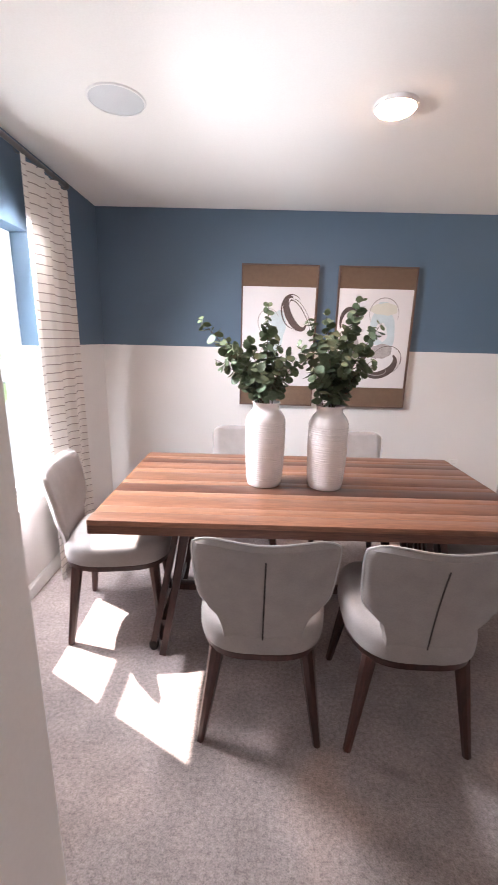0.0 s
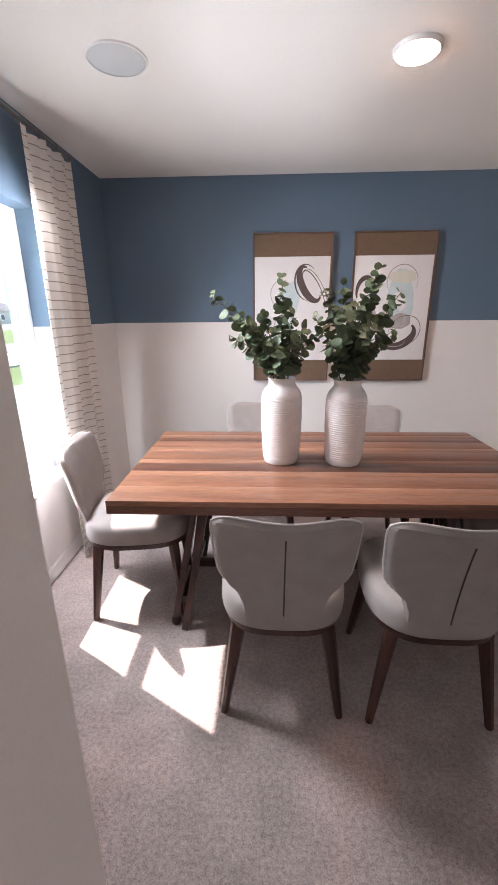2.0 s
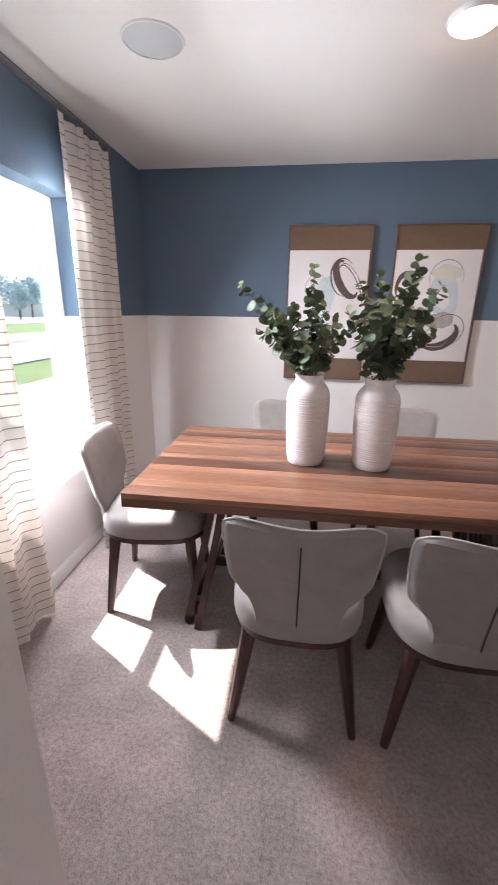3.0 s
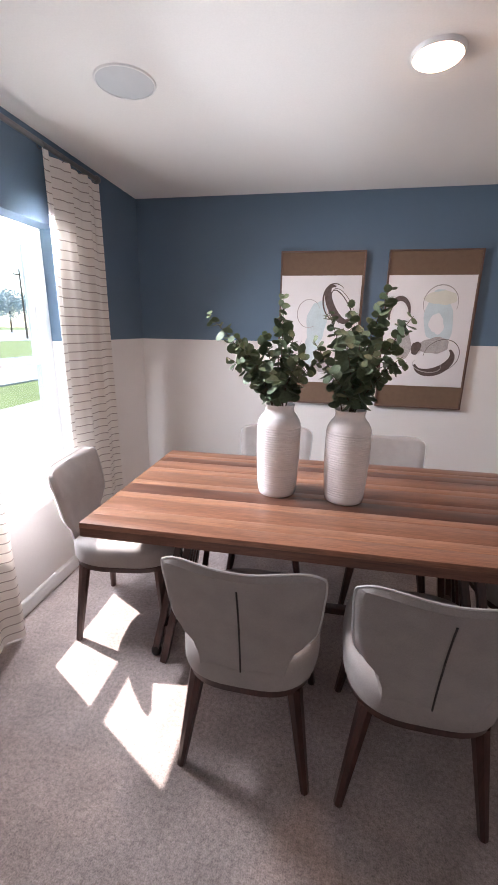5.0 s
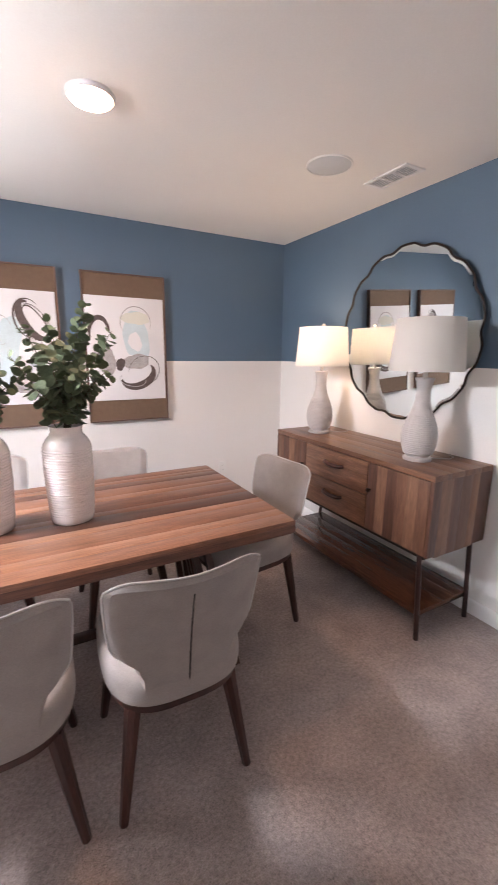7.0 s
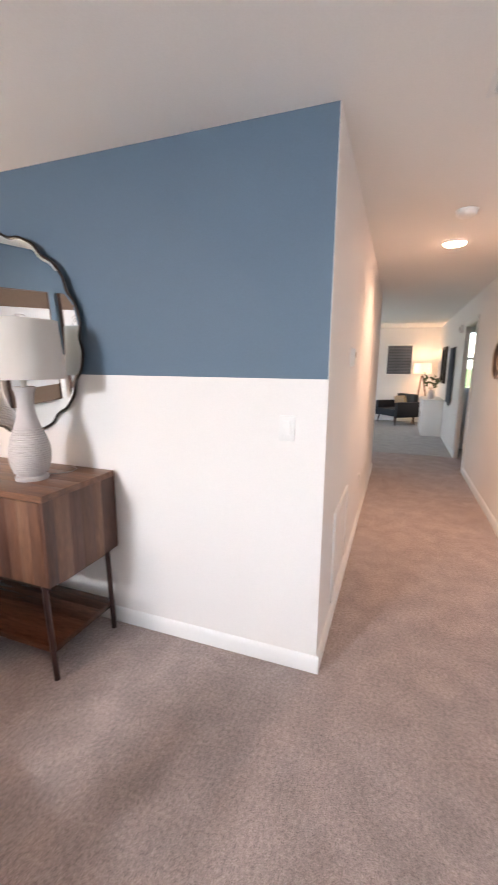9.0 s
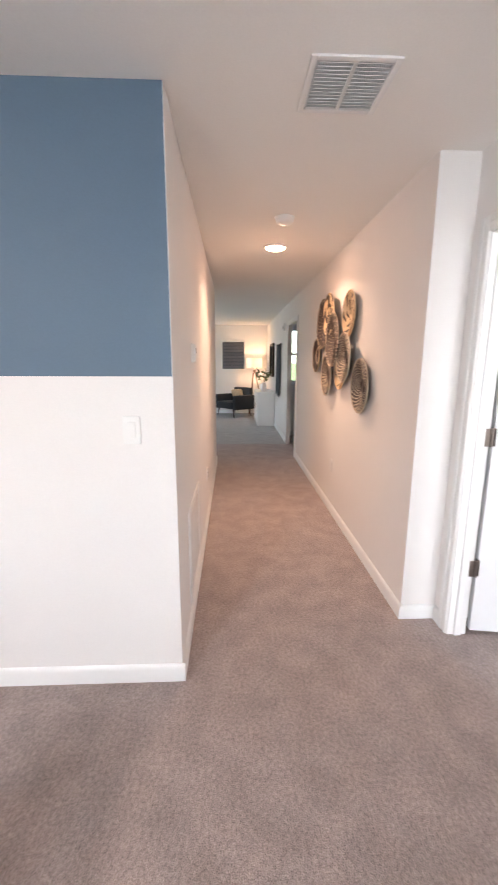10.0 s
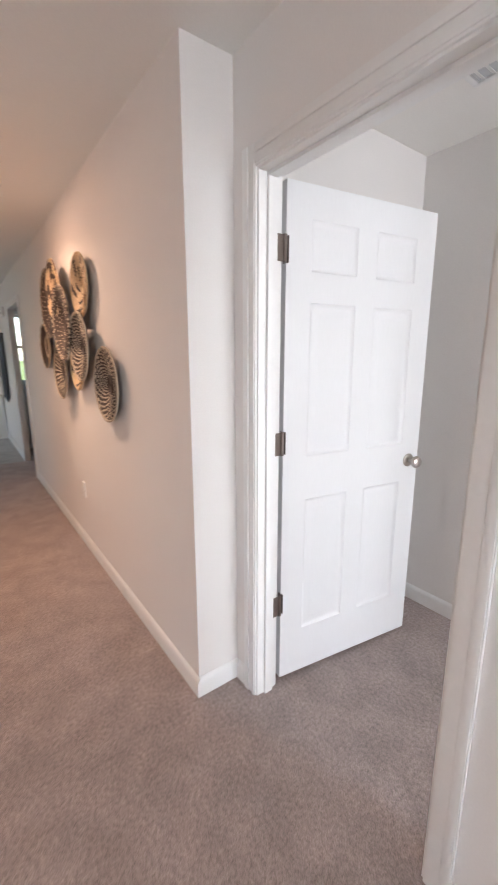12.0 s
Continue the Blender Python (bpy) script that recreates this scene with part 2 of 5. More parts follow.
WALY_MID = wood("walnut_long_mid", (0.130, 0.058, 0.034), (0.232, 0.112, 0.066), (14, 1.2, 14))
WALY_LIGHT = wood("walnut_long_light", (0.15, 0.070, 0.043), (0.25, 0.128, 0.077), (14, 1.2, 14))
SHELFWOOD = wood("red_walnut_shelf", (0.066, 0.024, 0.014), (0.128, 0.053, 0.029), (14, 1.2, 14), 0.22)
LEGMETAL = material("red_brown_metal", (0.045, 0.020, 0.018), 0.38, 0.3, vary=0.15, fine=200, bump=0.08)
IRON = material("dark_bronze_metal", (0.035, 0.028, 0.025), 0.42, 0.75, vary=0.15, fine=200, bump=0.1)
NICKEL = material("brushed_nickel", (0.55, 0.51, 0.47), 0.32, 1.0, vary=0.05, fine=300, bump=0.05)
HINGE = material("aged_nickel", (0.24, 0.20, 0.175), 0.4, 0.9, vary=0.12, fine=200, bump=0.1)
ROD = material("pewter_rod", (0.22, 0.21, 0.21), 0.35, 0.9, vary=0.08, fine=100, bump=0.05)
GLAZE = material("glossy_cream_glaze", (0.82, 0.75, 0.72), 0.09, vary=0.05, scale=20, fine=130, bump=0.04, depth=0.001, Coat_Weight=0.6)
CLAY = material("matte_grey_ceramic", (0.50, 0.465, 0.455), 0.8, vary=0.08, scale=20, fine=240, bump=0.35)
LEAF = material("eucalyptus_leaf", (0.130, 0.168, 0.100), 0.55, vary=0.35, scale=9, fine=90, bump=0.15, Specular_IOR_Level=0.25)
LEAFY = material("young_eucalyptus_leaf", (0.165, 0.21, 0.115), 0.5, vary=0.3, scale=9, fine=90, bump=0.15, Specular_IOR_Level=0.25)
TWIG = material("brown_twig", (0.11, 0.075, 0.05), 0.8, vary=0.2, fine=90)
LINEN = material("brown_linen_board", (0.165, 0.105, 0.070), 0.85, vary=0.12, scale=30, fine=600, bump=0.4)
FRAME = material("walnut_picture_frame", (0.13, 0.075, 0.058), 0.45, vary=0.15, fine=90, stretch=(1, 1, 6), bump=0.1)
PAPER = material("white_art_paper", (0.76, 0.74, 0.745), 0.8, vary=0.03, scale=5, fine=200, bump=0.1)
INK_GREY = material("grey_wash", (0.40, 0.37, 0.36), 0.8, vary=0.3, scale=30, fine=120)
INK_BLUE = material("pale_blue_wash", (0.55, 0.64, 0.66), 0.8, vary=0.12, scale=14, fine=120)
INK_DARK = material("umber_ink", (0.10, 0.072, 0.065), 0.7, vary=0.4, scale=40, fine=140)
INK_CREAM = material("cream_wash", (0.66, 0.65, 0.57), 0.8, vary=0.06, scale=14, fine=120)
PLASTIC = material("white_plastic", (0.80, 0.79, 0.77), 0.35, vary=0.02, bump=0.0)
SPEAKER = material("painted_speaker_grille", (0.62, 0.64, 0.65), 0.7, vary=0.06, fine=700, bump=0.5)
VINYL = material("white_vinyl_window", (0.84, 0.85, 0.86), 0.35, vary=0.02, bump=0.02)
GLASS = glass_material("window_glass")
MIRROR = bpy.data.materials.new("silvered_mirror")
MIRROR.use_nodes = True
mb = MIRROR.node_tree.nodes["Principled BSDF"]
mb.inputs["Base Color"].default_value, mb.inputs["Metallic"].default_value, mb.inputs["Roughness"].default_value = (0.80, 0.86, 0.87, 1), 1.0, 0.015
CURTAIN = striped_cloth("striped_curtain_cloth")
SHADE = shade_cloth("white_linen_shade", (0.84, 0.82, 0.79))
DISC = glow("lit_diffuser", (1.0, 0.60, 0.40), 8.0)
BLACKCLOTH = material("blue_black_velvet", (0.008, 0.013, 0.022), 0.5, vary=0.15, fine=120)
HANGING = material("grey_blue_textile", (0.17, 0.185, 0.215), 0.95, vary=0.3, scale=6, fine=200, bump=0.5, stretch=(3, 1, 0.6))
BLIND = material("slate_blind_slat", (0.13, 0.135, 0.155), 0.35, vary=0.1, scale=3, fine=60, bump=0.05)
DARKART = material("dark_photo_print", (0.06, 0.06, 0.07), 0.3, vary=0.4, scale=3, fine=30)
GRASS = material("lawn_grass", (0.115, 0.145, 0.036), 0.95, vary=0.3, scale=0.6, fine=40, bump=0.6, depth=0.03)
CONCRETE = material("pale_concrete", (0.35, 0.34, 0.32), 0.9, vary=0.08, scale=0.7, fine=60, bump=0.2)
STUCCO = material("beige_stucco", (0.52, 0.47, 0.40), 0.9, vary=0.06, scale=1, fine=80, bump=0.3)
SHINGLE = material("grey_roof_shingles", (0.12, 0.105, 0.10), 0.9, vary=0.25, scale=2, fine=14, bump=0.5, depth=0.02)
# leaf colour lifted pale and bluish: distance haze is painted into it
TREE = material("haze_tinted_foliage", (0.34, 0.40, 0.39), 0.8, vary=0.4, scale=1.5, fine=12)
BARK = material("tree_bark", (0.11, 0.085, 0.065), 0.9, vary=0.3, scale=4, fine=40, bump=0.6, depth=0.02)
BASK_DARK = material("dark_brown_reed", (0.060, 0.042, 0.036), 0.75, vary=0.35, scale=30, fine=160, bump=0.6)
BASK_TAN = material("natural_tan_reed", (0.50, 0.37, 0.235), 0.75, vary=0.25, scale=30, fine=160, bump=0.6)
BASK_GREY = material("faded_cream_reed", (0.42, 0.35, 0.27), 0.8, vary=0.3, scale=30, fine=160, bump=0.6)


# ---- building helpers ----
def thing(name, label, category, group="", kind="", at=None):
    ob = tagged(new(name), label, category, group, kind)
    ob.empty_display_size = 0.1
    if at is not None:
        ob.matrix_basis = at
    return ob


def mesh_of(name, bm, mat, smooth=True):
    bm.normal_update()
    me = bpy.data.meshes.new(name)
    bm.to_mesh(me)
    bm.free()
    for m in mat if isinstance(mat, (list, tuple)) else [mat]:
        me.materials.append(m)
    if smooth:
        for p in me.polygons:
            p.use_smooth = True
        me.set_sharp_from_angle(angle=radians(38))
    return me


def part(name, bm, mat, parent, label=""):
    ob = new(name, mesh_of(name, bm, mat))
    ob.parent = parent
    return tagged(ob, label)


def structure(name, bm, mat, label, category):
    return tagged(new(name, mesh_of(name, bm, mat)), label, category, kind="structure")


def box(bm, x0, x1, y0, y1, z0, z1, bevel=0.0, segments=2):
    g = bmesh.ops.create_cube(bm, size=1.0)
    bmesh.ops.scale(bm, vec=(x1 - x0, y1 - y0, z1 - z0), verts=g["verts"])
    bmesh.ops.translate(bm, vec=((x0 + x1) / 2, (y0 + y1) / 2, (z0 + z1) / 2), verts=g["verts"])
    if bevel:
        edges = list({e for v in g["verts"] for e in v.link_edges})
        bmesh.ops.bevel(bm, geom=edges, offset=bevel, segments=segments, profile=0.6, affect="EDGES")
    return bm


def boxed(*size, bevel=0.0):
    return box(bmesh.new(), *size, bevel=bevel)


def lathe(bm, profile, seg=40, centre=(0, 0, 0), turn=None):
    """Turn a profile of (radius, height) about the z axis."""
    rings = []
    m = Matrix.Translation(centre) @ (turn.to_4x4() if turn else Matrix())
    for r, z in profile:
        if r < 1e-6:
            rings.append([bm.verts.new(m @ Vector((0, 0, z)))])
        else:
            rings.append([bm.verts.new(m @ Vector((r * math.cos(2 * math.pi * i / seg), r * math.sin(2 * math.pi * i / seg), z))) for i in range(seg)])
    for a, b in zip(rings, rings[1:]):
        for i in range(seg):
            j = (i + 1) % seg
            if len(a) == 1 and len(b) == 1:
                continue
            if len(a) == 1:
                bm.faces.new((a[0], b[j], b[i]))
            elif len(b) == 1:
                bm.faces.new((a[i], a[j], b[0]))
            else:
                bm.faces.new((a[i], a[j], b[j], b[i]))
    bmesh.ops.recalc_face_normals(bm, faces=bm.faces[:])
    return bm


def tube(bm, points, radii, seg=10, closed=False, square=False):
    """A round bar along points; radii one number or one a point."""
    pts = [Vector(p) for p in points]
    n = len(pts)
    rr = [radii] * n if isinstance(radii, (int, float)) else radii
    rings, side = [], None
    for i, p in enumerate(pts):
        a, b = pts[(i - 1) % n] if closed or i else pts[0], pts[(i + 1) % n] if closed or i < n - 1 else pts[-1]
        t = (b - a).normalized()
        if side is None:
            side = t.cross(Vector((0, 0, 1)) if abs(t.z) < 0.9 else Vector((1, 0, 0))).normalized()
        side = (side - t * side.dot(t)).normalized()
        up = t.cross(side)
        off = math.pi / 4 if square else 0
        rings.append([bm.verts.new(p + rr[i] * (math.cos(off + 2 * math.pi * k / seg) * side + math.sin(off + 2 * math.pi * k / seg) * up)) for k in range(seg)])
    for i in range(n if closed else n - 1):
        a, b = rings[i], rings[(i + 1) % n]
        for k in range(seg):
            bm.faces.new((a[k], a[(k + 1) % seg], b[(k + 1) % seg], b[k]))
    if not closed:
        bm.faces.new(rings[0])
        bm.faces.new(rings[-1])
    bmesh.ops.recalc_face_normals(bm, faces=bm.faces[:])
    return bm


def wall(name, axis, f0, f1, a0, a1, holes=(), label="", split=None, mats=None, z0=0.0, z1=CH):
    """A wall from f0 to f1 across and a0 to a1 along, with openings (a, a, z, z) through it; mats: below and above split."""
    al = sorted({a0, a1, *(v for h in holes for v in h[:2])})
    zl = sorted({z0, z1, *([split] if split else []), *(v for h in holes for v in h[2:])})
    al, zl = [v for v in al if a0 <= v <= a1], [v for v in zl if z0 <= v <= z1]

    def solid(i, k):
        if not (0 <= i < len(al) - 1 and 0 <= k < len(zl) - 1):
            return False
        ca, cz = (al[i] + al[i + 1]) / 2, (zl[k] + zl[k + 1]) / 2
        return not any(h[0] < ca < h[1] and h[2] < cz < h[3] for h in holes)

    bm = bmesh.new()

    def face(pts, z):
        f = bm.faces.new([bm.verts.new((a, b, c) if axis == "y" else (b, a, c)) for a, b, c in pts])
        f.material_index = 1 if split and z > split else 0

    for i in range(len(al) - 1):
        for k in range(len(zl) - 1):
            if not solid(i, k):
                continue
            x0, x1, b, t = al[i], al[i + 1], zl[k], zl[k + 1]
            mid = (b + t) / 2
            for f in (f0, f1):
                face([(x0, f, b), (x1, f, b), (x1, f, t), (x0, f, t)], mid)
            for di, x in ((-1, x0), (1, x1)):
                if not solid(i + di, k):
                    face([(x, f0, b), (x, f1, b), (x, f1, t), (x, f0, t)], mid)
            for dk, z in ((-1, b), (1, t)):
                if not solid(i, k + dk):
                    face([(x0, f0, z), (x1, f0, z), (x1, f1, z), (x0, f1, z)], mid)
    bmesh.ops.remove_doubles(bm, verts=bm.verts[:], dist=1e-5)
    bmesh.ops.recalc_face_normals(bm, faces=bm.faces[:])
    return structure(name, bm, mats or [WHITE], label, "wall")


# ---- structure ----
WIN = (1.33, 2.365, 0.53, 2.00)       # dining window: along y, then z
BED = (-2.35, -1.70, 0.6, 2.05)
# assumed opening in an unseen stretch of wall, made to light the hall
ENT = (-1.12, -0.52, 0.05, 2.15)
DOOR = (1.835, 2.63, 0.0, 2.045)
T = 0.115
TWO = [WHITE, BLUE]
wall("wall_west", "x", WW - 0.2, WW, -2.535, NW + T, [WIN, BED, ENT], "blue over white painted outer wall", SPLIT, TWO)
wall("wall_north", "y", NW, NW + T, WW, EW + T, (), "slate blue over white painted dining wall", SPLIT, TWO)
wall("wall_corner", "y", HN, HN + 0.003, EW, EW + T, (), "white corner of the hall wall")
wall("wall_east", "x", EW, EW + T, HN + 0.003, NW, (), "slate blue over white wall behind the sideboard", SPLIT, TWO)
wall("wall_stub", "y", 0.06, 0.388, WW, -0.285, (), "short white wall end beside the opening")
wall("wall_hall_north", "y", HN, HN + T, EW + T, 6.53, (), "long white hall wall")
wall("wall_hall_south", "y", HS - T, HS, 2.765, 6.78, (), "white hall wall with woven plates")
wall("wall_return", "x", 2.765, 2.765 + T, -2.42, HS - T, (), "white return beside the door")
TD = 0.095
wall("wall_door", "y", DW - TD, DW, WW, 2.765, [DOOR], "white wall with the panelled door")
wall("wall_bedroom_south", "y", -2.535, -2.42, WW, 2.88, (), "plain white back wall")
wall("wall_far_south", "y", HS - 0.06, HS, 7.75, 12.1, (), "white wall of the far room")
wall("wall_far_east", "x", 12.1, 12.1 + T, HS - T, 3.3, (), "cream end wall of the far room")
wall("wall_far_north", "y", 3.2, 3.3, 6.53, 12.1, [(8.7, 10.3, 0.65, 2.05)], "plain white wall of the far room")
wall("wall_far_west", "x", 6.53 - T, 6.53, HN + T, 3.3, (), "plain white wall of the far room")

wall("wall_side_west", "x", 6.68, 6.78, -3.2, HS - T, (), "white wall of the side passage")
wall("wall_side_lintel", "y", HS - 0.06, HS, 6.78, 7.75, (), "white wall over the side opening", z0=2.05)
FARWIN = (-1.62, -1.12, 1.02, 2.12)
wall("wall_side_south", "y", -3.3, -3.2, 6.68, 8.715, (), "plain white wall of the side passage")

wall("wall_side_east", "x", 8.6, 8.6 + T, -3.2, HS - 0.062, [FARWIN], "white wall with a narrow window in the side passage")
structure("floor", boxed(WW - 0.2, 7.75, -3.3, NW + T, -0.12, 0), CARPET, "taupe cut-pile carpet", "carpet")
structure("floor_far", boxed(7.75, 12.3, -3.3, NW + T, -0.12, 0.002), FARFLOOR, "grey carpet of the far room", "carpet")
structure("ceiling", boxed(WW - 0.2, 8.715, -3.3, NW + T, CH, CH + 0.15), CEIL, "flat white ceiling", "ceiling")
structure("ceiling_far", boxed(8.715, 12.3, HS - T, NW + T, CH, CH + 0.15), CEIL, "flat white ceiling of the far room", "ceiling")


def baseboard(axis, f, side, a0, a1):
    """A run of base moulding on the wall face f, standing out towards side."""
    bm = bmesh.new()
    prof = [(0, 0), (0.014, 0), (0.014, 0.062), (0.010, 0.074), (0.006, 0.082), (0, 0.086)]
    ends = [[bm.verts.new((a, f + side * d, z) if axis == "y" else (f + side * d, a, z)) for d, z in prof] for a in (a0, a1)]
    for i in range(len(prof)):
        j = (i + 1) % len(prof)
        bm.faces.new((ends[0][i], ends[0][j], ends[1][j], ends[1][i]))
    for e in ends:
        bm.faces.new(e)
    bmesh.ops.recalc_face_normals(bm, faces=bm.faces[:])
    structure("baseboard", bm, TRIM, "white painted base moulding", "baseboard")


for run in (("x", WW, 1, 0.39, NW), ("y", NW, -1, WW + 0.014, EW - 0.014), ("x", EW, -1, HN - 0.014, NW), ("y", HN, -1, EW, 6.53),
            ("y", HS, 1, 2.765 - 0.014, 6.78), ("x", 2.765, -1, DW, HS), ("y", DW, 1, 2.697, 2.751), ("y", DW, 1, WW, 1.768),
            ("y", 0.388, 1, WW + 0.014, -0.285), ("x", -0.285, 1, 0.046, 0.402), ("y", 0.06, -1, WW + 0.014, -0.285), ("y", -2.42, 1, WW, 2.765),
            ("x", 2.765, -1, -2.406, -1.35), ("y", HS, 1, 7.75, 12.1), ("x", 12.1, -1, HS + 0.014, 3.2), ("x", 8.6, -1, -3.2, HS - 0.062)):
    baseboard(*run)


def window_unit(name, axis, f, a0, a1, z0, z1, out, rail=True):
    """A single-hung window set in its opening: frame, two sashes, panes, sill. f: the plane of the glass."""
    w = thing(name, "white vinyl single-hung window", "window", kind="structure")
    fr = bmesh.new()

    def bar(b, aa, ab, za, zb, d0, d1, bv=0.004):
        y0, y1 = sorted((f + d0 * out, f + d1 * out))
        if axis == "x":
            box(b, y0, y1, aa, ab, za, zb, bv)
        else:
            box(b, aa, ab, y0, y1, za, zb, bv)

    for aa, ab, za, zb in ((a0, a0 + 0.045, z0, z1), (a1 - 0.045, a1, z0, z1), (a0 + 0.045, a1 - 0.045, z0, z0 + 0.036), (a0 + 0.045, a1 - 0.045, z1 - 0.05, z1)):
        bar(fr, aa, ab, za, zb, -0.045, 0.05)
    part("window_frame", fr, VINYL, w)
    mid = z0 + (z1 - z0) * 0.52
    for za, zb, d in ((z0 + 0.038, mid + 0.02, -0.034), (mid - 0.02, z1 - 0.052, 0.002)):
        s = bmesh.new()
        e0, e1 = a0 + 0.047, a1 - 0.047
        for aa, ab, ca, cb in ((e0, e0 + 0.038, za, zb), (e1 - 0.038, e1, za, zb), (e0 + 0.038, e1 - 0.038, za, za + 0.032), (e0 + 0.038, e1 - 0.038, zb - 0.04, zb)):
            bar(s, aa, ab, ca, cb, d, d + 0.03)
        sash = part("sash", s, VINYL, w)
        g = bmesh.new()
        bar(g, e0 + 0.03, e1 - 0.03, za + 0.035, zb - 0.033, d + 0.012, d + 0.017, 0)
        pane = part("pane", g, GLASS, sash)
        pane.visible_shadow = False
    return w


w1 = window_unit("window_1", "x", WW - 0.15, *WIN, out=-1)
part("window_sill", boxed(WW - 0.105, WW + 0.022, WIN[0] + 0.001, WIN[1] - 0.001, WIN[2], WIN[2] + 0.022, bevel=0.006), TRIM, w1, "white marble-look sill")
window_unit("window_2", "x", WW - 0.15, *BED, out=-1)
window_unit("window_3", "x", 8.66, *FARWIN, out=1)
window_unit("window_5", "y", 3.25, 8.7, 10.3, 0.65, 2.05, out=1)
# fills the assumed entry opening, which stays out of view
window_unit("assumed_entry_window", "x", WW - 0.15, *ENT, out=-1)


# ---- panelled door with its frame ----
def door_casing():
    d = thing("door_1", "white door frame and casing round an open doorway", "door frame", kind="structure")
    x0, x1, _, zt = DOOR
    jl = bmesh.new()
    box(jl, x1 - 0.018, x1 + 0.0, DW - TD - 0.004, DW + 0.004, 0, zt, 0.002)
    part("jamb", jl, TRIM, d)
    part("jamb", boxed(x0, x0 + 0.018, DW - TD - 0.004, DW + 0.004, 0, zt, bevel=0.002), TRIM, d)
    part("head_jamb", boxed(x0 + 0.018, x1 - 0.018, DW - TD - 0.004, DW + 0.004, zt - 0.018, zt, bevel=0.002), TRIM, d)
    part("door_stop", boxed(x0 + 0.018, x0 + 0.030, DW - 0.07, DW - 0.03, 0, zt - 0.03, bevel=0.002), TRIM, d)
    part("door_stop", boxed(x1 - 0.030, x1 - 0.018, DW - 0.07, DW - 0.03, 0, zt - 0.03, bevel=0.002), TRIM, d)
    part("door_stop", boxed(x0 + 0.018, x1 - 0.018, DW - 0.07, DW - 0.03, zt - 0.030, zt - 0.018, bevel=0.002), TRIM, d)
    for face, s in ((DW, 1), (DW - TD, -1)):
        for nm, seg in (("casing", (x1 - 0.010, x1 + 0.062, 0, zt + 0.062)), ("casing", (x0 - 0.062, x0 + 0.010, 0, zt + 0.062)), ("head_casing", (x0 + 0.010, x1 - 0.010, zt - 0.010, zt + 0.062))):
            if s < 0 and seg[0] > x1 - 0.1:
                continue
            b = bmesh.new()
            a0, a1, c0, c1 = seg
            ya, yb = sorted((face + 0.001 * s, face + 0.012 * s))
            box(b, a0, a1, ya, yb, c0, c1, 0.003)
            yc, yd = sorted((face + 0.011 * s, face + 0.018 * s))
            if nm == "casing" and a0 < x0:
                box(b, a0 + 0.004, a0 + 0.030, yc, yc + (yd - yc) * 0.4, c0, c1 - 0.004, 0.002)
            elif nm == "casing":
                box(b, a0 + 0.040, a1 - 0.004, yc, yd, c0, c1 - 0.004, 0.003)
                box(b, a0 + 0.006, a0 + 0.018, yc, yc + (yd - yc) * 0.6, c0, c1 - 0.05, 0.002)
            else:
                box(b, a0, a1, yc, yd, c1 - 0.032, c1 - 0.004, 0.003)
                box(b, a0, a1, yc, yc + (yd - yc) * 0.6, c0 + 0.006, c0 + 0.018, 0.002)
            part(nm, b, TRIM, d)
    return d


door_casing()


def six_panel_door(length=0.77, height=2.015, t=0.035):
    """Hung at x=0, reaching along +x; faces at y=+-t/2."""
    d = thing("panel_door", "white six-panel interior door standing open on carpet", "door")
    stile, mull = 0.112, 0.10
    pw = (length - 2 * stile - mull) / 2
    rows = [(0.215, 0.825), (1.01, 1.61), (1.72, 1.90)]
    cols = [(stile, stile + pw), (stile + pw + mull, length - stile)]
    body = bmesh.new()
    xs, zs = [0, cols[0][0], cols[0][1], cols[1][0], cols[1][1], length], [0] + [v for r in rows for v in r] + [height]
    for i in range(5):
        for k in range(len(zs) - 1):
            hole = i in (1, 3) and k in (1, 3, 5)
            if not hole:
                box(body, xs[i], xs[i + 1], -t / 2, t / 2, zs[k], zs[k + 1])
    part("door_leaf", body, DOORP, d)
    for c in cols:
        for r in rows:
            p = bmesh.new()
            for s in (1, -1):
                w, h = c[1] - c[0], r[1] - r[0]
                loops = []
                for ins, y in ((0.0, t / 2), (0.010, t / 2 - 0.009), (0.020, t / 2 - 0.010), (0.045, t / 2 - 0.003), (0.048, t / 2 - 0.003)):
                    loops.append([p.verts.new((c[0] + a, s * y, r[0] + b)) for a, b in ((ins, ins), (w - ins, ins), (w - ins, h - ins), (ins, h - ins))])
                for a, b in zip(loops, loops[1:]):
                    for i in range(4):
                        p.faces.new((a[i], a[(i + 1) % 4], b[(i + 1) % 4], b[i]))
                p.faces.new(loops[-1])
            bmesh.ops.recalc_face_normals(p, faces=p.faces[:])
            part("panel", p, DOORP, d)
    for s in (1, -1):
        k = bmesh.new()
        prof = [(0.031, 0), (0.032, 0.004), (0.026, 0.008), (0.012, 0.011), (0.011, 0.028), (0.019, 0.033), (0.027, 0.043), (0.028, 0.052), (0.024, 0.060), (0.012, 0.065), (0, 0.066)]
        lathe(k, prof, 28, (length - 0.062, s * t / 2, 0.925), Matrix.Rotation(radians(-90 * s), 3, "X"))
        part("door_knob", k, NICKEL, d, "brushed nickel round knob")
    return d


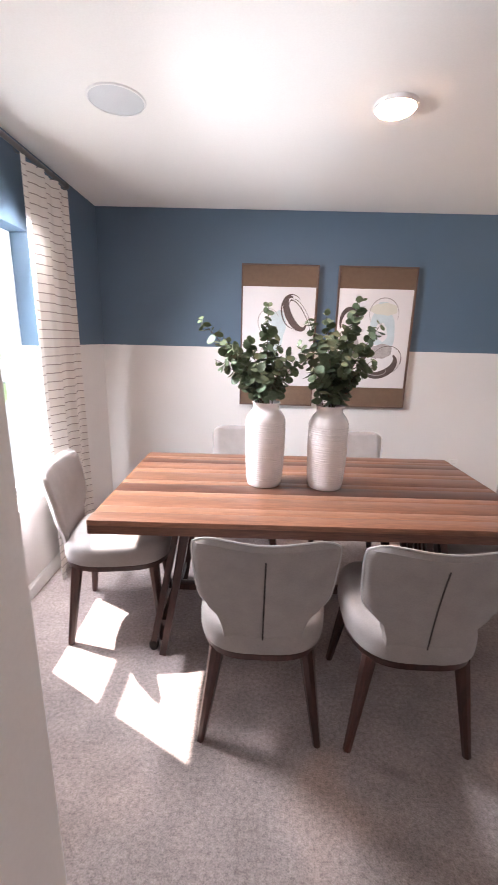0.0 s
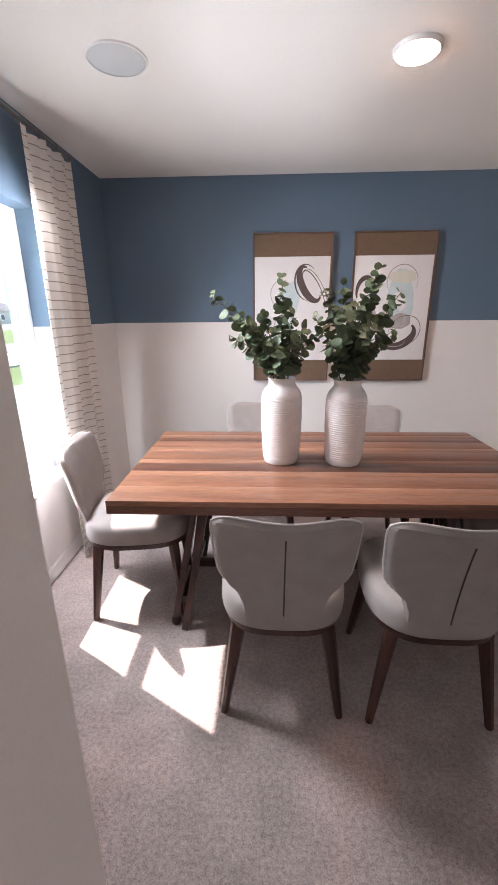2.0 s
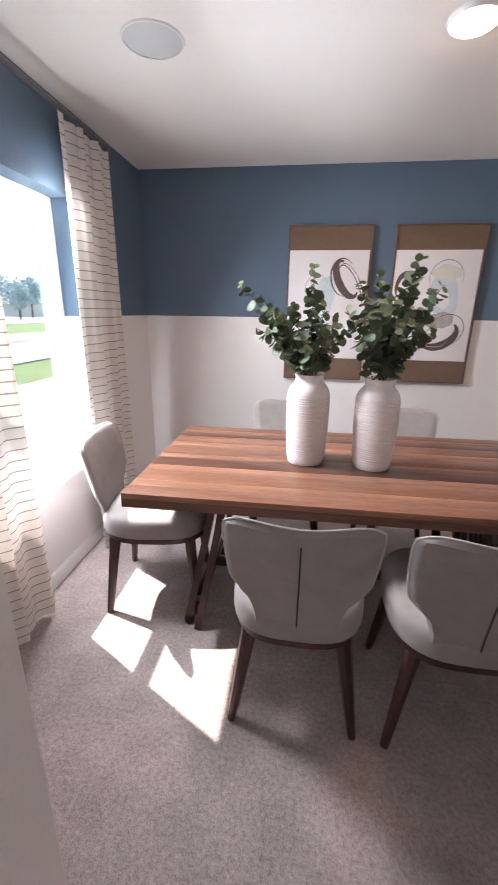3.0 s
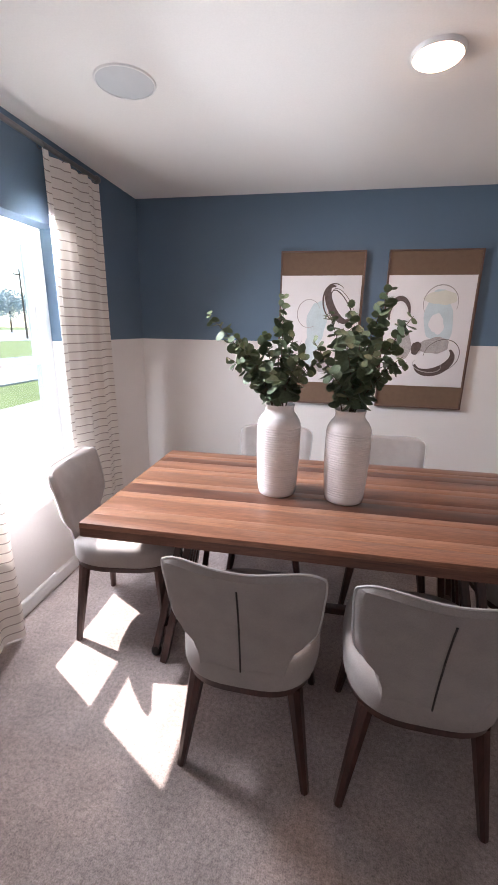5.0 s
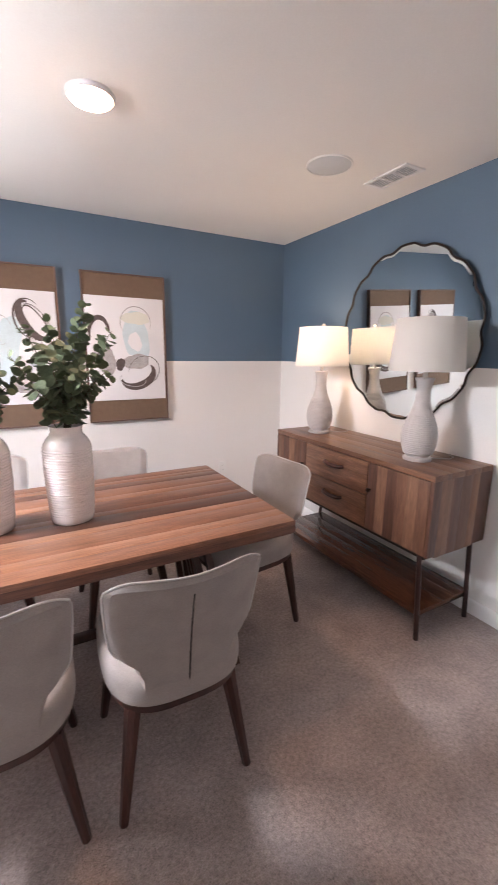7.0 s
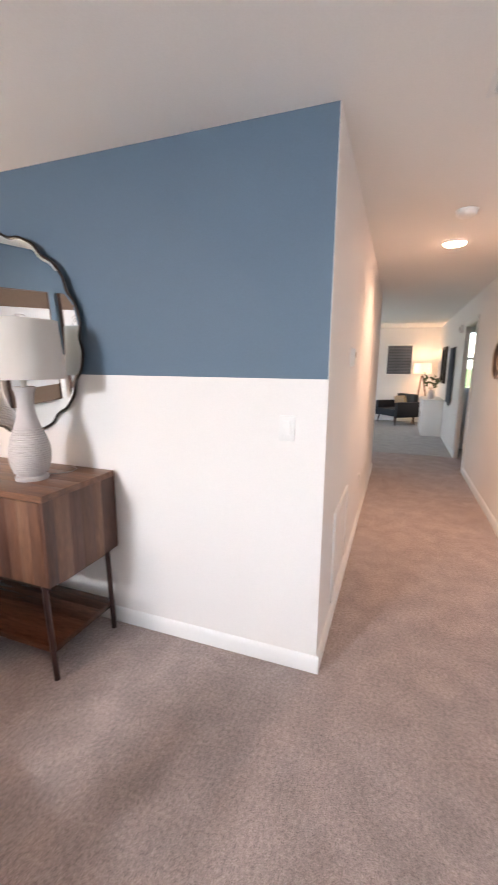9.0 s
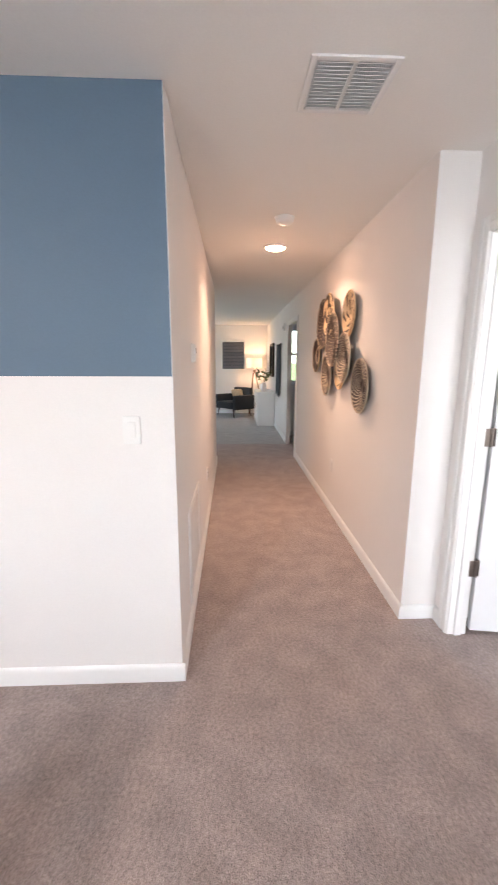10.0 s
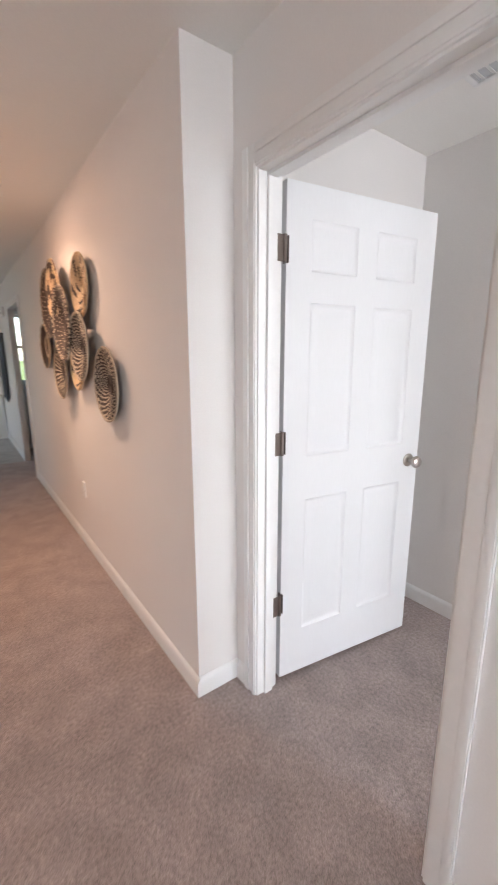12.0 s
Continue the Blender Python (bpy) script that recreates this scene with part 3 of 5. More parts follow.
door = six_panel_door()
ang = math.degrees(math.atan2(-2.143 + 1.352, 2.497 - 2.62))
door.matrix_basis = pose(2.637, -1.364, 0.018, 0, 0, ang)
for z in (0.39, 1.095, 1.803):
    h = bmesh.new()
    box(h, 2.6085, 2.6115, -1.338, -1.280, z - 0.045, z + 0.045, 0.0008)
    tube(h, [(2.609, -1.3465, z - 0.047), (2.609, -1.3465, z + 0.047)], 0.0075, 10)
    box(h, 2.607, 2.638, -1.3645, -1.3615, z - 0.045, z + 0.045, 0.0008)
    h.transform(door.matrix_basis.inverted())
    part("hinge", h, HINGE, door, "worn nickel butt hinge")


# ---- dining table ----
TX0, TX1, TY0, TY1, TZ = -0.675, 1.16, 1.42, 2.40, 0.768
table = thing("dining_table", "walnut plank dining table on dark trestle legs", "table", at=pose((TX0 + TX1) / 2, (TY0 + TY1) / 2, 0))
half_x, half_y = (TX1 - TX0) / 2, (TY1 - TY0) / 2
planks = [(0.085, WAL_MID), (0.062, WAL_LIGHT), (0.120, WAL_MID), (0.055, WAL_LIGHT), (0.105, WAL_DARK), (0.050, WAL_LIGHT),
          (0.130, WAL_MID), (0.060, WAL_LIGHT), (0.110, WAL_MID), (0.075, WAL_DARK), (0.048, WAL_LIGHT), (0.080, WAL_MID)]
total = sum(w for w, _ in planks)
y = -half_y
for w, m in planks:
    w *= 2 * half_y / total
    bm = boxed(-half_x, half_x, y + 0.0003, y + w - 0.0003, TZ - 0.022, TZ, bevel=0.0007)
    part("plank", bm, m, table)
    y += w
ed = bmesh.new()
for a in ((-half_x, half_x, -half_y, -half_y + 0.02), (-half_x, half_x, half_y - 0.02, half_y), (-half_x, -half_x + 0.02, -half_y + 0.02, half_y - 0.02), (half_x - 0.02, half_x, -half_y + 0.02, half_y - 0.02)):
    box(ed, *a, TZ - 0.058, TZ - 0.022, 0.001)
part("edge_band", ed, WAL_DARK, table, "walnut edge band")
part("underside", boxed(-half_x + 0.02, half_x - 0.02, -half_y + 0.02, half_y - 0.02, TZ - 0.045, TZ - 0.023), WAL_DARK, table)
for sx in (-0.70, 0.70):
    lean = -0.12 * sx / abs(sx)

    def strut(y0, y1, z0, z1, r, dx=0.0):
        part("leg", tube(bmesh.new(), [(sx + dx, y0, z0), (sx + dx + lean, y1, z1)], [r, r], 4, square=True), ESPRESSO, table)

    for s in (-1, 1):
        strut(s * 0.315, s * 0.17, 0.0, TZ - 0.08, 0.022, 0.022)
        strut(s * 0.275, s * 0.13, 0.03, TZ - 0.08, 0.021, -0.03)
        part("foot", lathe(bmesh.new(), [(0, 0.0), (0.018, 0.0), (0.023, 0.012), (0.023, 0.03), (0.015, 0.042), (0, 0.044)], 16, (sx - 0.03, s * 0.277, 0)), IRON, table, "round dark levelling foot")
    for yy in (-0.075, -0.025, 0.025, 0.075):
        part("slat", tube(bmesh.new(), [(sx + lean * 0.18, yy * 1.3, 0.13), (sx + lean, yy, TZ - 0.08)], 0.014, 4, square=True), ESPRESSO, table)
    part("top_rail", boxed(sx + lean - 0.045, sx + lean + 0.045, -0.33, 0.33, TZ - 0.08, TZ - 0.0455, bevel=0.004), ESPRESSO, table)
    part("low_rail", boxed(sx + lean * 0.18 - 0.02, sx + lean * 0.18 + 0.02, -0.26, 0.26, 0.105, 0.145, bevel=0.004), ESPRESSO, table)
part("stretcher", boxed(-0.68, 0.68, -0.02, 0.02, 0.146, 0.180, bevel=0.004), ESPRESSO, table)


# ---- chairs ----
def seat_outline(n=56, w=0.235, front=0.285, back=0.232):
    pts = []
    for i in range(n):
        a = 2 * math.pi * i / n
        c, s = math.cos(a), math.sin(a)
        k = 0.62
        x = w * math.copysign(abs(c) ** k, c)
        yy = (front * math.copysign(abs(s) ** 0.55, s)) if s > 0 else back * math.copysign(abs(s) ** 0.85, s)
        pts.append((x, yy))
    return pts


def slab(outline, levels):
    """Stack scaled copies of an outline: levels of (scale inset in metres, z)."""
    bm = bmesh.new()
    rings = []
    for ins, z in levels:
        ring = []
        for x, yy in outline:
            r = math.hypot(x, yy)
            f = max(r - ins, 0.0) / r
            ring.append(bm.verts.new((x * f, yy * f, z)))
        rings.append(ring)
    n = len(outline)
    for a, b in zip(rings, rings[1:]):
        for i in range(n):
            bm.faces.new((a[i], a[(i + 1) % n], b[(i + 1) % n], b[i]))
    bm.faces.new(rings[0])
    bm.faces.new(rings[-1])
    bmesh.ops.recalc_face_normals(bm, faces=bm.faces[:])
    return bm


def back_half_width(v):
    """Half the backrest's width from the seat (0) to the top (1): narrow foot, side notch, wide head."""
    pts = [(0.0, 0.140), (0.10, 0.136), (0.20, 0.138), (0.30, 0.152), (0.40, 0.190), (0.47, 0.212), (0.60, 0.220), (0.80, 0.226), (0.90, 0.227), (0.95, 0.224), (0.98, 0.215), (1.0, 0.196)]
    for (a, wa), (b, wb) in zip(pts, pts[1:]):
        if v <= b:
            t = (v - a) / (b - a)
            t = t * t * (3 - 2 * t) if a < 0.45 else t
            return wa + (wb - wa) * t
    return pts[-1][1]


def back_point(u, v, d):
    """The backrest's curved middle surface; the chair faces +y. d: offset towards the front."""
    w = back_half_width(v) * 1.045
    x = u * w
    top = 0.459 - 0.013 * (1 - u * u) ** 2 * v ** 4 - 0.016 * abs(u) ** 6 * v ** 4
    z = 0.423 + top * v
    yy = -0.205 - 0.092 * v + 0.9 * x * x * (0.75 + 0.25 * v) + 0.012 * math.sin(v * 3.0)
    n = Vector((-1.6 * x, 1.0, 0.22)).normalized()
    return Vector((x, yy, z)) + n * d


def chair_back():
    bm = bmesh.new()
    nu, nv, th = 22, 26, 0.0155
    grid = {}
    for side in (1, -1):
        for i in range(nu + 1):
            for k in range(nv + 1):
                u, v = -1 + 2 * i / nu, k / nv
                eu, ev = min(1.0, (1 - abs(u)) / 0.10), min(1.0, (1 - v) / 0.05, 1.0)
                fall = math.sqrt(max(0.0, 1 - (1 - eu) ** 2)) * math.sqrt(max(0.0, 1 - (1 - ev) ** 2))
                belly = 0.006 * (1 - u * u) * math.sin(math.pi * min(1, v)) if side > 0 else 0.0
                grid[side, i, k] = bm.verts.new(back_point(u * (1 - 0.04 * (1 - ev)), v, side * (th * fall + belly)))
        for i in range(nu):
            for k in range(nv):
                bm.faces.new([grid[side, i + a, k + b] for a, b in ((0, 0), (1, 0), (1, 1), (0, 1))])
    for i in range(nu):
        bm.faces.new((grid[1, i, 0], grid[1, i + 1, 0], grid[-1, i + 1, 0], grid[-1, i, 0]))
    bmesh.ops.remove_doubles(bm, verts=bm.verts[:], dist=0.0006)
    bmesh.ops.recalc_face_normals(bm, faces=bm.faces[:])
    return bm


def dining_chair():
    c = thing("dining_chair", "pale grey upholstered dining chair with tapered espresso legs", "chair", "chairs round the table")
    o = seat_outline()
    part("seat", slab(o, [(0.012, 0.416), (0.002, 0.424), (0.0, 0.440), (0.001, 0.482), (0.006, 0.503), (0.018, 0.517), (0.05, 0.526), (0.12, 0.530)]), CLOTH, c)
    part("seat_frame", slab(o, [(0.020, 0.388), (0.012, 0.391), (0.010, 0.414), (0.016, 0.417)]), ESPRESSO, c, "espresso wood seat rim")
    b = part("backrest", chair_back(), CLOTH, c)
    rim = [back_point(-1 + 2 * i / 24, 0.996, 0.0) + Vector((0, 0, 0.001)) for i in range(25)]
    side = [back_point(1, 1 - 0.6 * i / 14, 0.0) for i in range(1, 15)]
    other = [back_point(-1, 0.4 + 0.6 * i / 14, 0.0) for i in range(14)]
    part("piping", tube(bmesh.new(), other + rim + side, 0.0038, 6), PIPING, b, "pale welt piping along the back edge")
    seam = [back_point(0.0, 0.0 + 0.87 * i / 16, -0.016) for i in range(17)]
    part("seam", tube(bmesh.new(), seam, 0.0028, 6), SEAM, b, "dark open seam up the middle")
    for sx, fy, lean in ((-1, -1, 0), (1, -1, 0), (-1, 1, 0), (1, 1, 0)):
        top = Vector((sx * 0.160, -0.155 if fy < 0 else 0.205, 0.392))
        foot = Vector((sx * 0.218, -0.195 if fy < 0 else 0.245, 0.0))
        leg = bmesh.new()
        tube(leg, [foot, foot.lerp(top, 0.02), foot.lerp(top, 0.6), top], [0.0145, 0.016, 0.023, 0.028], 8)
        part("leg", leg, ESPRESSO, c)
    return c


chair = dining_chair()
chair.matrix_basis = pose(0.019, 1.368, 0, 0, 0, -1)
for cx, cy, rz in ((0.566, 1.345, -1.5), (-0.075, 2.485, 180), (0.60, 2.39, 180)):
    copy_thing(chair, pose(cx, cy, 0, 0, 0, rz))
west = copy_thing(chair, pose(-0.728, 1.88, 0, 0, 0, -83))
east = copy_thing(chair, pose(1.190, 1.915, 0, 0, 0, 96))
tagged(west, "pale grey upholstered dining chair in the sun by the window")
tagged(east, "pale grey upholstered dining chair beside the sideboard")


# ---- vases and eucalyptus ----
def vase(x, y0, h, r):
    v = thing("vase", "tall cream glazed vase with ribbed sides", "vase", "vases on the table", at=pose(x, y0, TZ + 0.0005))
    prof = [(0, 0), (r * 0.84, 0), (r * 0.88, 0.004), (r * 0.92, 0.03)]
    n = 27
    for i in range(n * 5 + 1):
        t = i / (n * 5)
        z = 0.035 + (h * 0.775 - 0.035) * t
        rr = r * (0.915 + 0.085 * math.sin(math.pi * min(1.0, t * 0.68)))
        prof.append((rr + 0.0023 * abs(math.sin(math.pi * i / 5)) ** 0.8 - 0.0012, z))
    prof += [(r * 0.985, h * 0.79), (r * 0.93, h * 0.83), (r * 0.83, h * 0.87), (r * 0.72, h * 0.90), (r * 0.655, h * 0.925), (r * 0.645, h * 0.965), (r * 0.70, h * 0.992), (r * 0.695, h),
             (r * 0.64, h * 0.997), (r * 0.60, h * 0.965), (r * 0.60, h * 0.92), (r * 0.85, h * 0.8), (r * 0.85, 0.02), (0, 0.015)]
    cut = next(i for i, (_, z) in enumerate(prof) if z > h * 0.84)
    body = lathe(bmesh.new(), prof[:cut + 1], 112)
    for vert in body.verts:
        row = round(vert.co.z * n / (h * 0.775))
        if 0.04 < vert.co.z < h * 0.77 and row % 3 != 0:
            turn = math.atan2(vert.co.y, vert.co.x) / (2 * math.pi) * 112
            f = 1 - (0.0016 if round(turn) % 2 else -0.0004) / r
            vert.co.x, vert.co.y = vert.co.x * f, vert.co.y * f
    part("vase_body", body, GLAZE, v)
    part("vase_neck", lathe(bmesh.new(), prof[cut:], 48), GLAZE, v)
    return v


vase(0.026, 1.90, 0.410, 0.096)
vase(0.327, 1.88, 0.403, 0.095)


def leaf_mesh(name, mat, r):
    bm = bmesh.new()
    n = 10
    c = bm.verts.new((0, r * 0.95, -0.10 * r))
    ring = []
    for i in range(n):
        a = 2 * math.pi * i / n
        ring.append(bm.verts.new((r * 0.92 * math.sin(a), r * (1 - math.cos(a)), 0.05 * r + 0.10 * r * math.cos(2 * a))))
    for i in range(n):
        bm.faces.new((c, ring[i], ring[(i + 1) % n]))
    return mesh_of(name, bm, mat)


LEAVES = [leaf_mesh("leaf", LEAF, 0.0215), leaf_mesh("leaf", LEAF, 0.018), leaf_mesh("leaf", LEAF, 0.0245), leaf_mesh("leaf", LEAFY, 0.0155)]


def eucalyptus(x, y0, z0, mouth, tips, seed):
    """Stems that leave the vase's mouth and bend to their tips, with pairs of round leaves."""
    rnd = random.Random(seed)
    e = thing("eucalyptus_bunch", "bunch of grey-green eucalyptus stems in a cream vase", "foliage", "eucalyptus", at=pose(x, y0, TZ))
    for tip in tips:
        base = Vector((rnd.uniform(-0.03, 0.03), rnd.uniform(-0.03, 0.03), 0.03))
        mid = Vector((tip[0] * 0.10 + rnd.uniform(-0.02, 0.02), tip[1] * 0.10 + rnd.uniform(-0.02, 0.02), mouth))
        end = Vector(tip)
        ctrl = mid.lerp(end, 0.5) + Vector((-tip[0] * 0.10, -tip[1] * 0.10, 0.035))
        pts = [base, base.lerp(mid, 0.5), mid]
        n = 12
        up = []
        for i in range(1, n + 1):
            t = i / n
            up.append(mid * (1 - t) ** 2 + ctrl * 2 * t * (1 - t) + end * t * t)
        part("stem", tube(bmesh.new(), pts + up, [0.0028] * 3 + [0.0028 - 0.0018 * i / n for i in range(n)], 5), TWIG, e)
        length = sum((b - a).length for a, b in zip([mid] + up, up))
        count = int(length / 0.0175)
        for k in range(count):
            t = 0.10 + 0.90 * (k + rnd.random() * 0.5) / count
            f = min(t, 0.999) * n
            i = int(f)
            a, b = ([mid] + up)[i], up[i]
            p = a.lerp(b, f - i)
            way = (b - a).normalized()
            spin = k * 1.57 + rnd.uniform(-0.5, 0.5)
            for s in (0, math.pi) if t < 0.9 or k % 2 else (0,):
                if rnd.random() < 0.06:
                    continue
                out = Matrix.Rotation(spin + s, 3, way) @ way.orthogonal().normalized()
                out = (out + way * rnd.uniform(0.15, 0.8) + Vector((0, 0, -0.12))).normalized()
                nz = (way - out * way.dot(out)).normalized()
                nx = out.cross(nz)
                m = Matrix((nx, out, nz)).transposed() @ Matrix.Rotation(rnd.uniform(-1.1, 1.1), 3, "Y") @ Matrix.Rotation(rnd.uniform(-0.9, 0.5), 3, "X")
                young = t > 0.91
                ob = new("leaf", LEAVES[3] if young else LEAVES[rnd.randrange(3)])
                size = rnd.uniform(0.85, 1.2) * (1.0 if young else 1.2 - 0.30 * t)
                ob.matrix_basis = Matrix.Translation(p) @ m.to_4x4() @ Matrix.Diagonal((size, size, size, 1))
                ob.parent = e


eucalyptus(0.026, 1.90, TZ, 0.41, [(-0.325, -0.02, 0.785), (-0.005, 0.05, 0.865), (-0.17, -0.10, 0.66), (-0.21, 0.09, 0.67), (0.10, -0.09, 0.64), (0.16, 0.05, 0.60), (-0.06, -0.14, 0.60),
                                   (-0.10, 0.12, 0.70), (-0.25, 0.04, 0.60), (0.05, -0.02, 0.70), (-0.13, -0.02, 0.56), (-0.20, -0.06, 0.70), (0.12, -0.05, 0.56), (-0.14, 0.06, 0.62)], 3)
eucalyptus(0.327, 1.88, TZ, 0.40, [(0.115, 0.05, 0.89), (0.205, 0.0, 0.78), (-0.12, 0.06, 0.80), (-0.06, -0.10, 0.73), (0.06, -0.13, 0.66), (0.17, -0.08, 0.63), (-0.17, -0.04, 0.68),
                                   (-0.03, 0.10, 0.82), (0.09, 0.12, 0.69), (-0.12, -0.12, 0.58), (0.02, -0.02, 0.74), (0.21, 0.06, 0.60)], 8)


# ---- wall art ----
def ribbon(pts, w0, w1, thick=0.0006, closed=False):
    """A flat painted stroke in the xz plane: points (x, z), width swelling from w0 to w1 and back."""
    bm = bmesh.new()
    n = len(pts)
    rows = []
    for i, (x, z) in enumerate(pts):
        a, b = pts[max(i - 1, 0)], pts[min(i + 1, n - 1)]
        t = Vector((b[0] - a[0], b[1] - a[1])).normalized()
        w = w0 + (w1 - w0) * math.sin(math.pi * i / (n - 1))
        rows.append([bm.verts.new((x - t.y * s * w / 2, -thick, z + t.x * s * w / 2)) for s in (-1, 1)])
    for a, b in zip(rows, rows[1:]):
        bm.faces.new((a[0], a[1], b[1], b[0]))
    return bm


def arc(cx, cz, rx, rz, a0, a1, n=28, tilt=0.0):
    out = []
    for i in range(n + 1):
        a = radians(a0 + (a1 - a0) * i / n)
        x, z = rx * math.cos(a), rz * math.sin(a)
        t = radians(tilt)
        out.append((cx + x * math.cos(t) - z * math.sin(t), cz + x * math.sin(t) + z * math.cos(t)))
    return out


def blob(cx, cz, rx, rz, seed, layer):
    rnd = random.Random(seed)
    bm = bmesh.new()
    ph = [rnd.uniform(0, 6.28) for _ in range(3)]
    ring = []
    for i in range(40):
        a = 2 * math.pi * i / 40
        k = 1 + 0.10 * math.sin(2 * a + ph[0]) + 0.07 * math.sin(3 * a + ph[1]) + 0.04 * math.sin(7 * a + ph[2])
        ring.append(bm.verts.new((cx + rx * k * math.cos(a), -layer, cz + rz * k * math.sin(a))))
    bm.faces.new(ring)
    return bm


def picture(x0, x1, strokes, label):
    """Framed linen panel with a white sheet in the middle; origin at the frame's lower middle, against the wall."""
    z0, z1 = 0.937, 2.035
    w = (x1 - x0) / 2
    p = thing("framed_art", label, "picture", "abstract art pair", at=pose((x0 + x1) / 2, NW - 0.001, z0))
    h = z1 - z0
    d = 0.042
    for nm, a in (("frame_side", (-w, -w + 0.010, 0, h)), ("frame_side", (w - 0.010, w, 0, h)), ("frame_rail", (-w + 0.010, w - 0.010, 0, 0.010)), ("frame_rail", (-w + 0.010, w - 0.010, h - 0.010, h))):
        part(nm, boxed(a[0], a[1], -d, 0, a[2], a[3], bevel=0.0015), FRAME, p)
    part("linen_panel", boxed(-w + 0.010, w - 0.010, -d + 0.010, -0.004, 0.010, h - 0.010), LINEN, p, "brown linen backing board")
    sheet = part("sheet", boxed(-w + 0.012, w - 0.018, -d + 0.004, -d + 0.0095, 0.165, h - 0.165, bevel=0.001), PAPER, p, "white sheet with loose ink strokes")
    for i, (bm, m) in enumerate(strokes):
        ob = part("brush_stroke", bm, m, sheet)
        ob.matrix_basis = pose(0, -d + 0.0036 - 0.0003 * i, h / 2)
    return p


L = 0.0004
picture(-0.152, 0.450, [
    (blob(-0.02, 0.05, 0.075, 0.16, 2, L), INK_BLUE), (blob(-0.05, -0.16, 0.06, 0.12, 5, L), INK_BLUE), (blob(0.05, -0.25, 0.08, 0.06, 7, L), INK_GREY),
    (ribbon(arc(-0.08, 0.12, 0.085, 0.10, 20, 300), 0.002, 0.006), INK_GREY), (ribbon(arc(0.135, 0.19, 0.060, 0.135, 60, 300, tilt=28), 0.010, 0.055), INK_DARK),
    (ribbon(arc(0.165, 0.13, 0.058, 0.17, -60, 200, tilt=26), 0.003, 0.007), INK_DARK), (ribbon(arc(0.175, 0.12, 0.074, 0.19, -40, 190, tilt=24), 0.002, 0.004), INK_DARK),
    (ribbon(arc(0.11, 0.20, 0.09, 0.13, 40, 260, tilt=10), 0.003, 0.012), INK_DARK), (ribbon(arc(0.0, -0.14, 0.14, 0.13, 150, 340), 0.003, 0.010), INK_GREY)],
    "framed abstract ink drawing with pale blue wash on linen")
picture(0.606, 1.216, [
    (blob(0.07, 0.10, 0.095, 0.19, 11, L), INK_BLUE), (blob(0.06, 0.06, 0.05, 0.07, 12, L), PAPER), (blob(0.07, 0.235, 0.10, 0.05, 13, L), INK_CREAM), (blob(0.06, -0.09, 0.10, 0.06, 14, L), INK_GREY),
    (ribbon(arc(0.07, 0.20, 0.115, 0.12, -20, 210), 0.003, 0.007), INK_GREY), (ribbon(arc(0.07, -0.19, 0.13, 0.085, 170, 380, tilt=22), 0.012, 0.060), INK_DARK),
    (ribbon(arc(0.12, -0.16, 0.125, 0.11, -140, 150, tilt=30), 0.002, 0.005), INK_DARK), (ribbon(arc(0.03, -0.23, 0.10, 0.05, 150, 390, tilt=-8), 0.002, 0.006), INK_GREY),
    (blob(-0.06, -0.11, 0.035, 0.045, 15, L), INK_DARK), (blob(-0.16, -0.08, 0.06, 0.12, 16, L), INK_GREY), (ribbon(arc(-0.2, 0.12, 0.07, 0.11, 0, 200), 0.010, 0.035), INK_DARK)],
    "framed abstract ink drawing with grey loops on linen")


# ---- curtains ----
def curtain(ya, yb, z0, z1, folds, phase, label, xc, flare):
    c = thing("curtain", label, "curtain", "curtain panels", at=pose(xc, (ya + yb) / 2, 0))
    bm = bmesh.new()
    nu, nv = 90, 24
    w = yb - ya
    front, rear = [], []
    for k in range(nv + 1):
        v = k / nv
        z = z0 + (z1 - z0) * v
        fr, rr = [], []
        for i in range(nu + 1):
            u = i / nu
            spread = 1 + flare * (1 - v)
            amp = (0.022 - 0.008 * v) * (1 + 0.25 * math.sin(5 * u + phase))
            a = 2 * math.pi * folds * u + phase + 0.35 * math.sin(2.2 * v + u * 3)
            x = amp * math.sin(a) + 0.008 * math.sin(2.3 * a + 1)
            yy = (u - 0.5) * w * spread + 0.010 * math.cos(a)
            fr.append(bm.verts.new((x, yy, z)))
            rr.append(bm.verts.new((x - 0.003, yy, z)))
        front.append(fr)
        rear.append(rr)
    for g in (front, rear):
        for k in range(nv):
            for i in range(nu):
                bm.faces.new((g[k][i], g[k][i + 1], g[k + 1][i + 1], g[k + 1][i]))
    for i in range(nu):
        bm.faces.new((front[0][i], front[0][i + 1], rear[0][i + 1], rear[0][i]))
        bm.faces.new((front[nv][i], front[nv][i + 1], rear[nv][i + 1], rear[nv][i]))
    for k in range(nv):
        for i in (0, nu):
            bm.faces.new((front[k][i], front[k + 1][i], rear[k + 1][i], rear[k][i]))
    bmesh.ops.recalc_face_normals(bm, faces=bm.faces[:])
    part("cloth", bm, CURTAIN, c)
    for i in range(folds + 1):
        yy = (i / folds - 0.5) * w * 0.94
        r = bmesh.new()
        tube(r, [(0.019 * math.cos(a), yy, z1 + 0.014 + 0.019 * math.sin(a)) for a in (2 * math.pi * k / 18 for k in range(18))], 0.0022, 6, closed=True)
        part("ring", r, ROD, c, "pewter curtain ring")
    return c


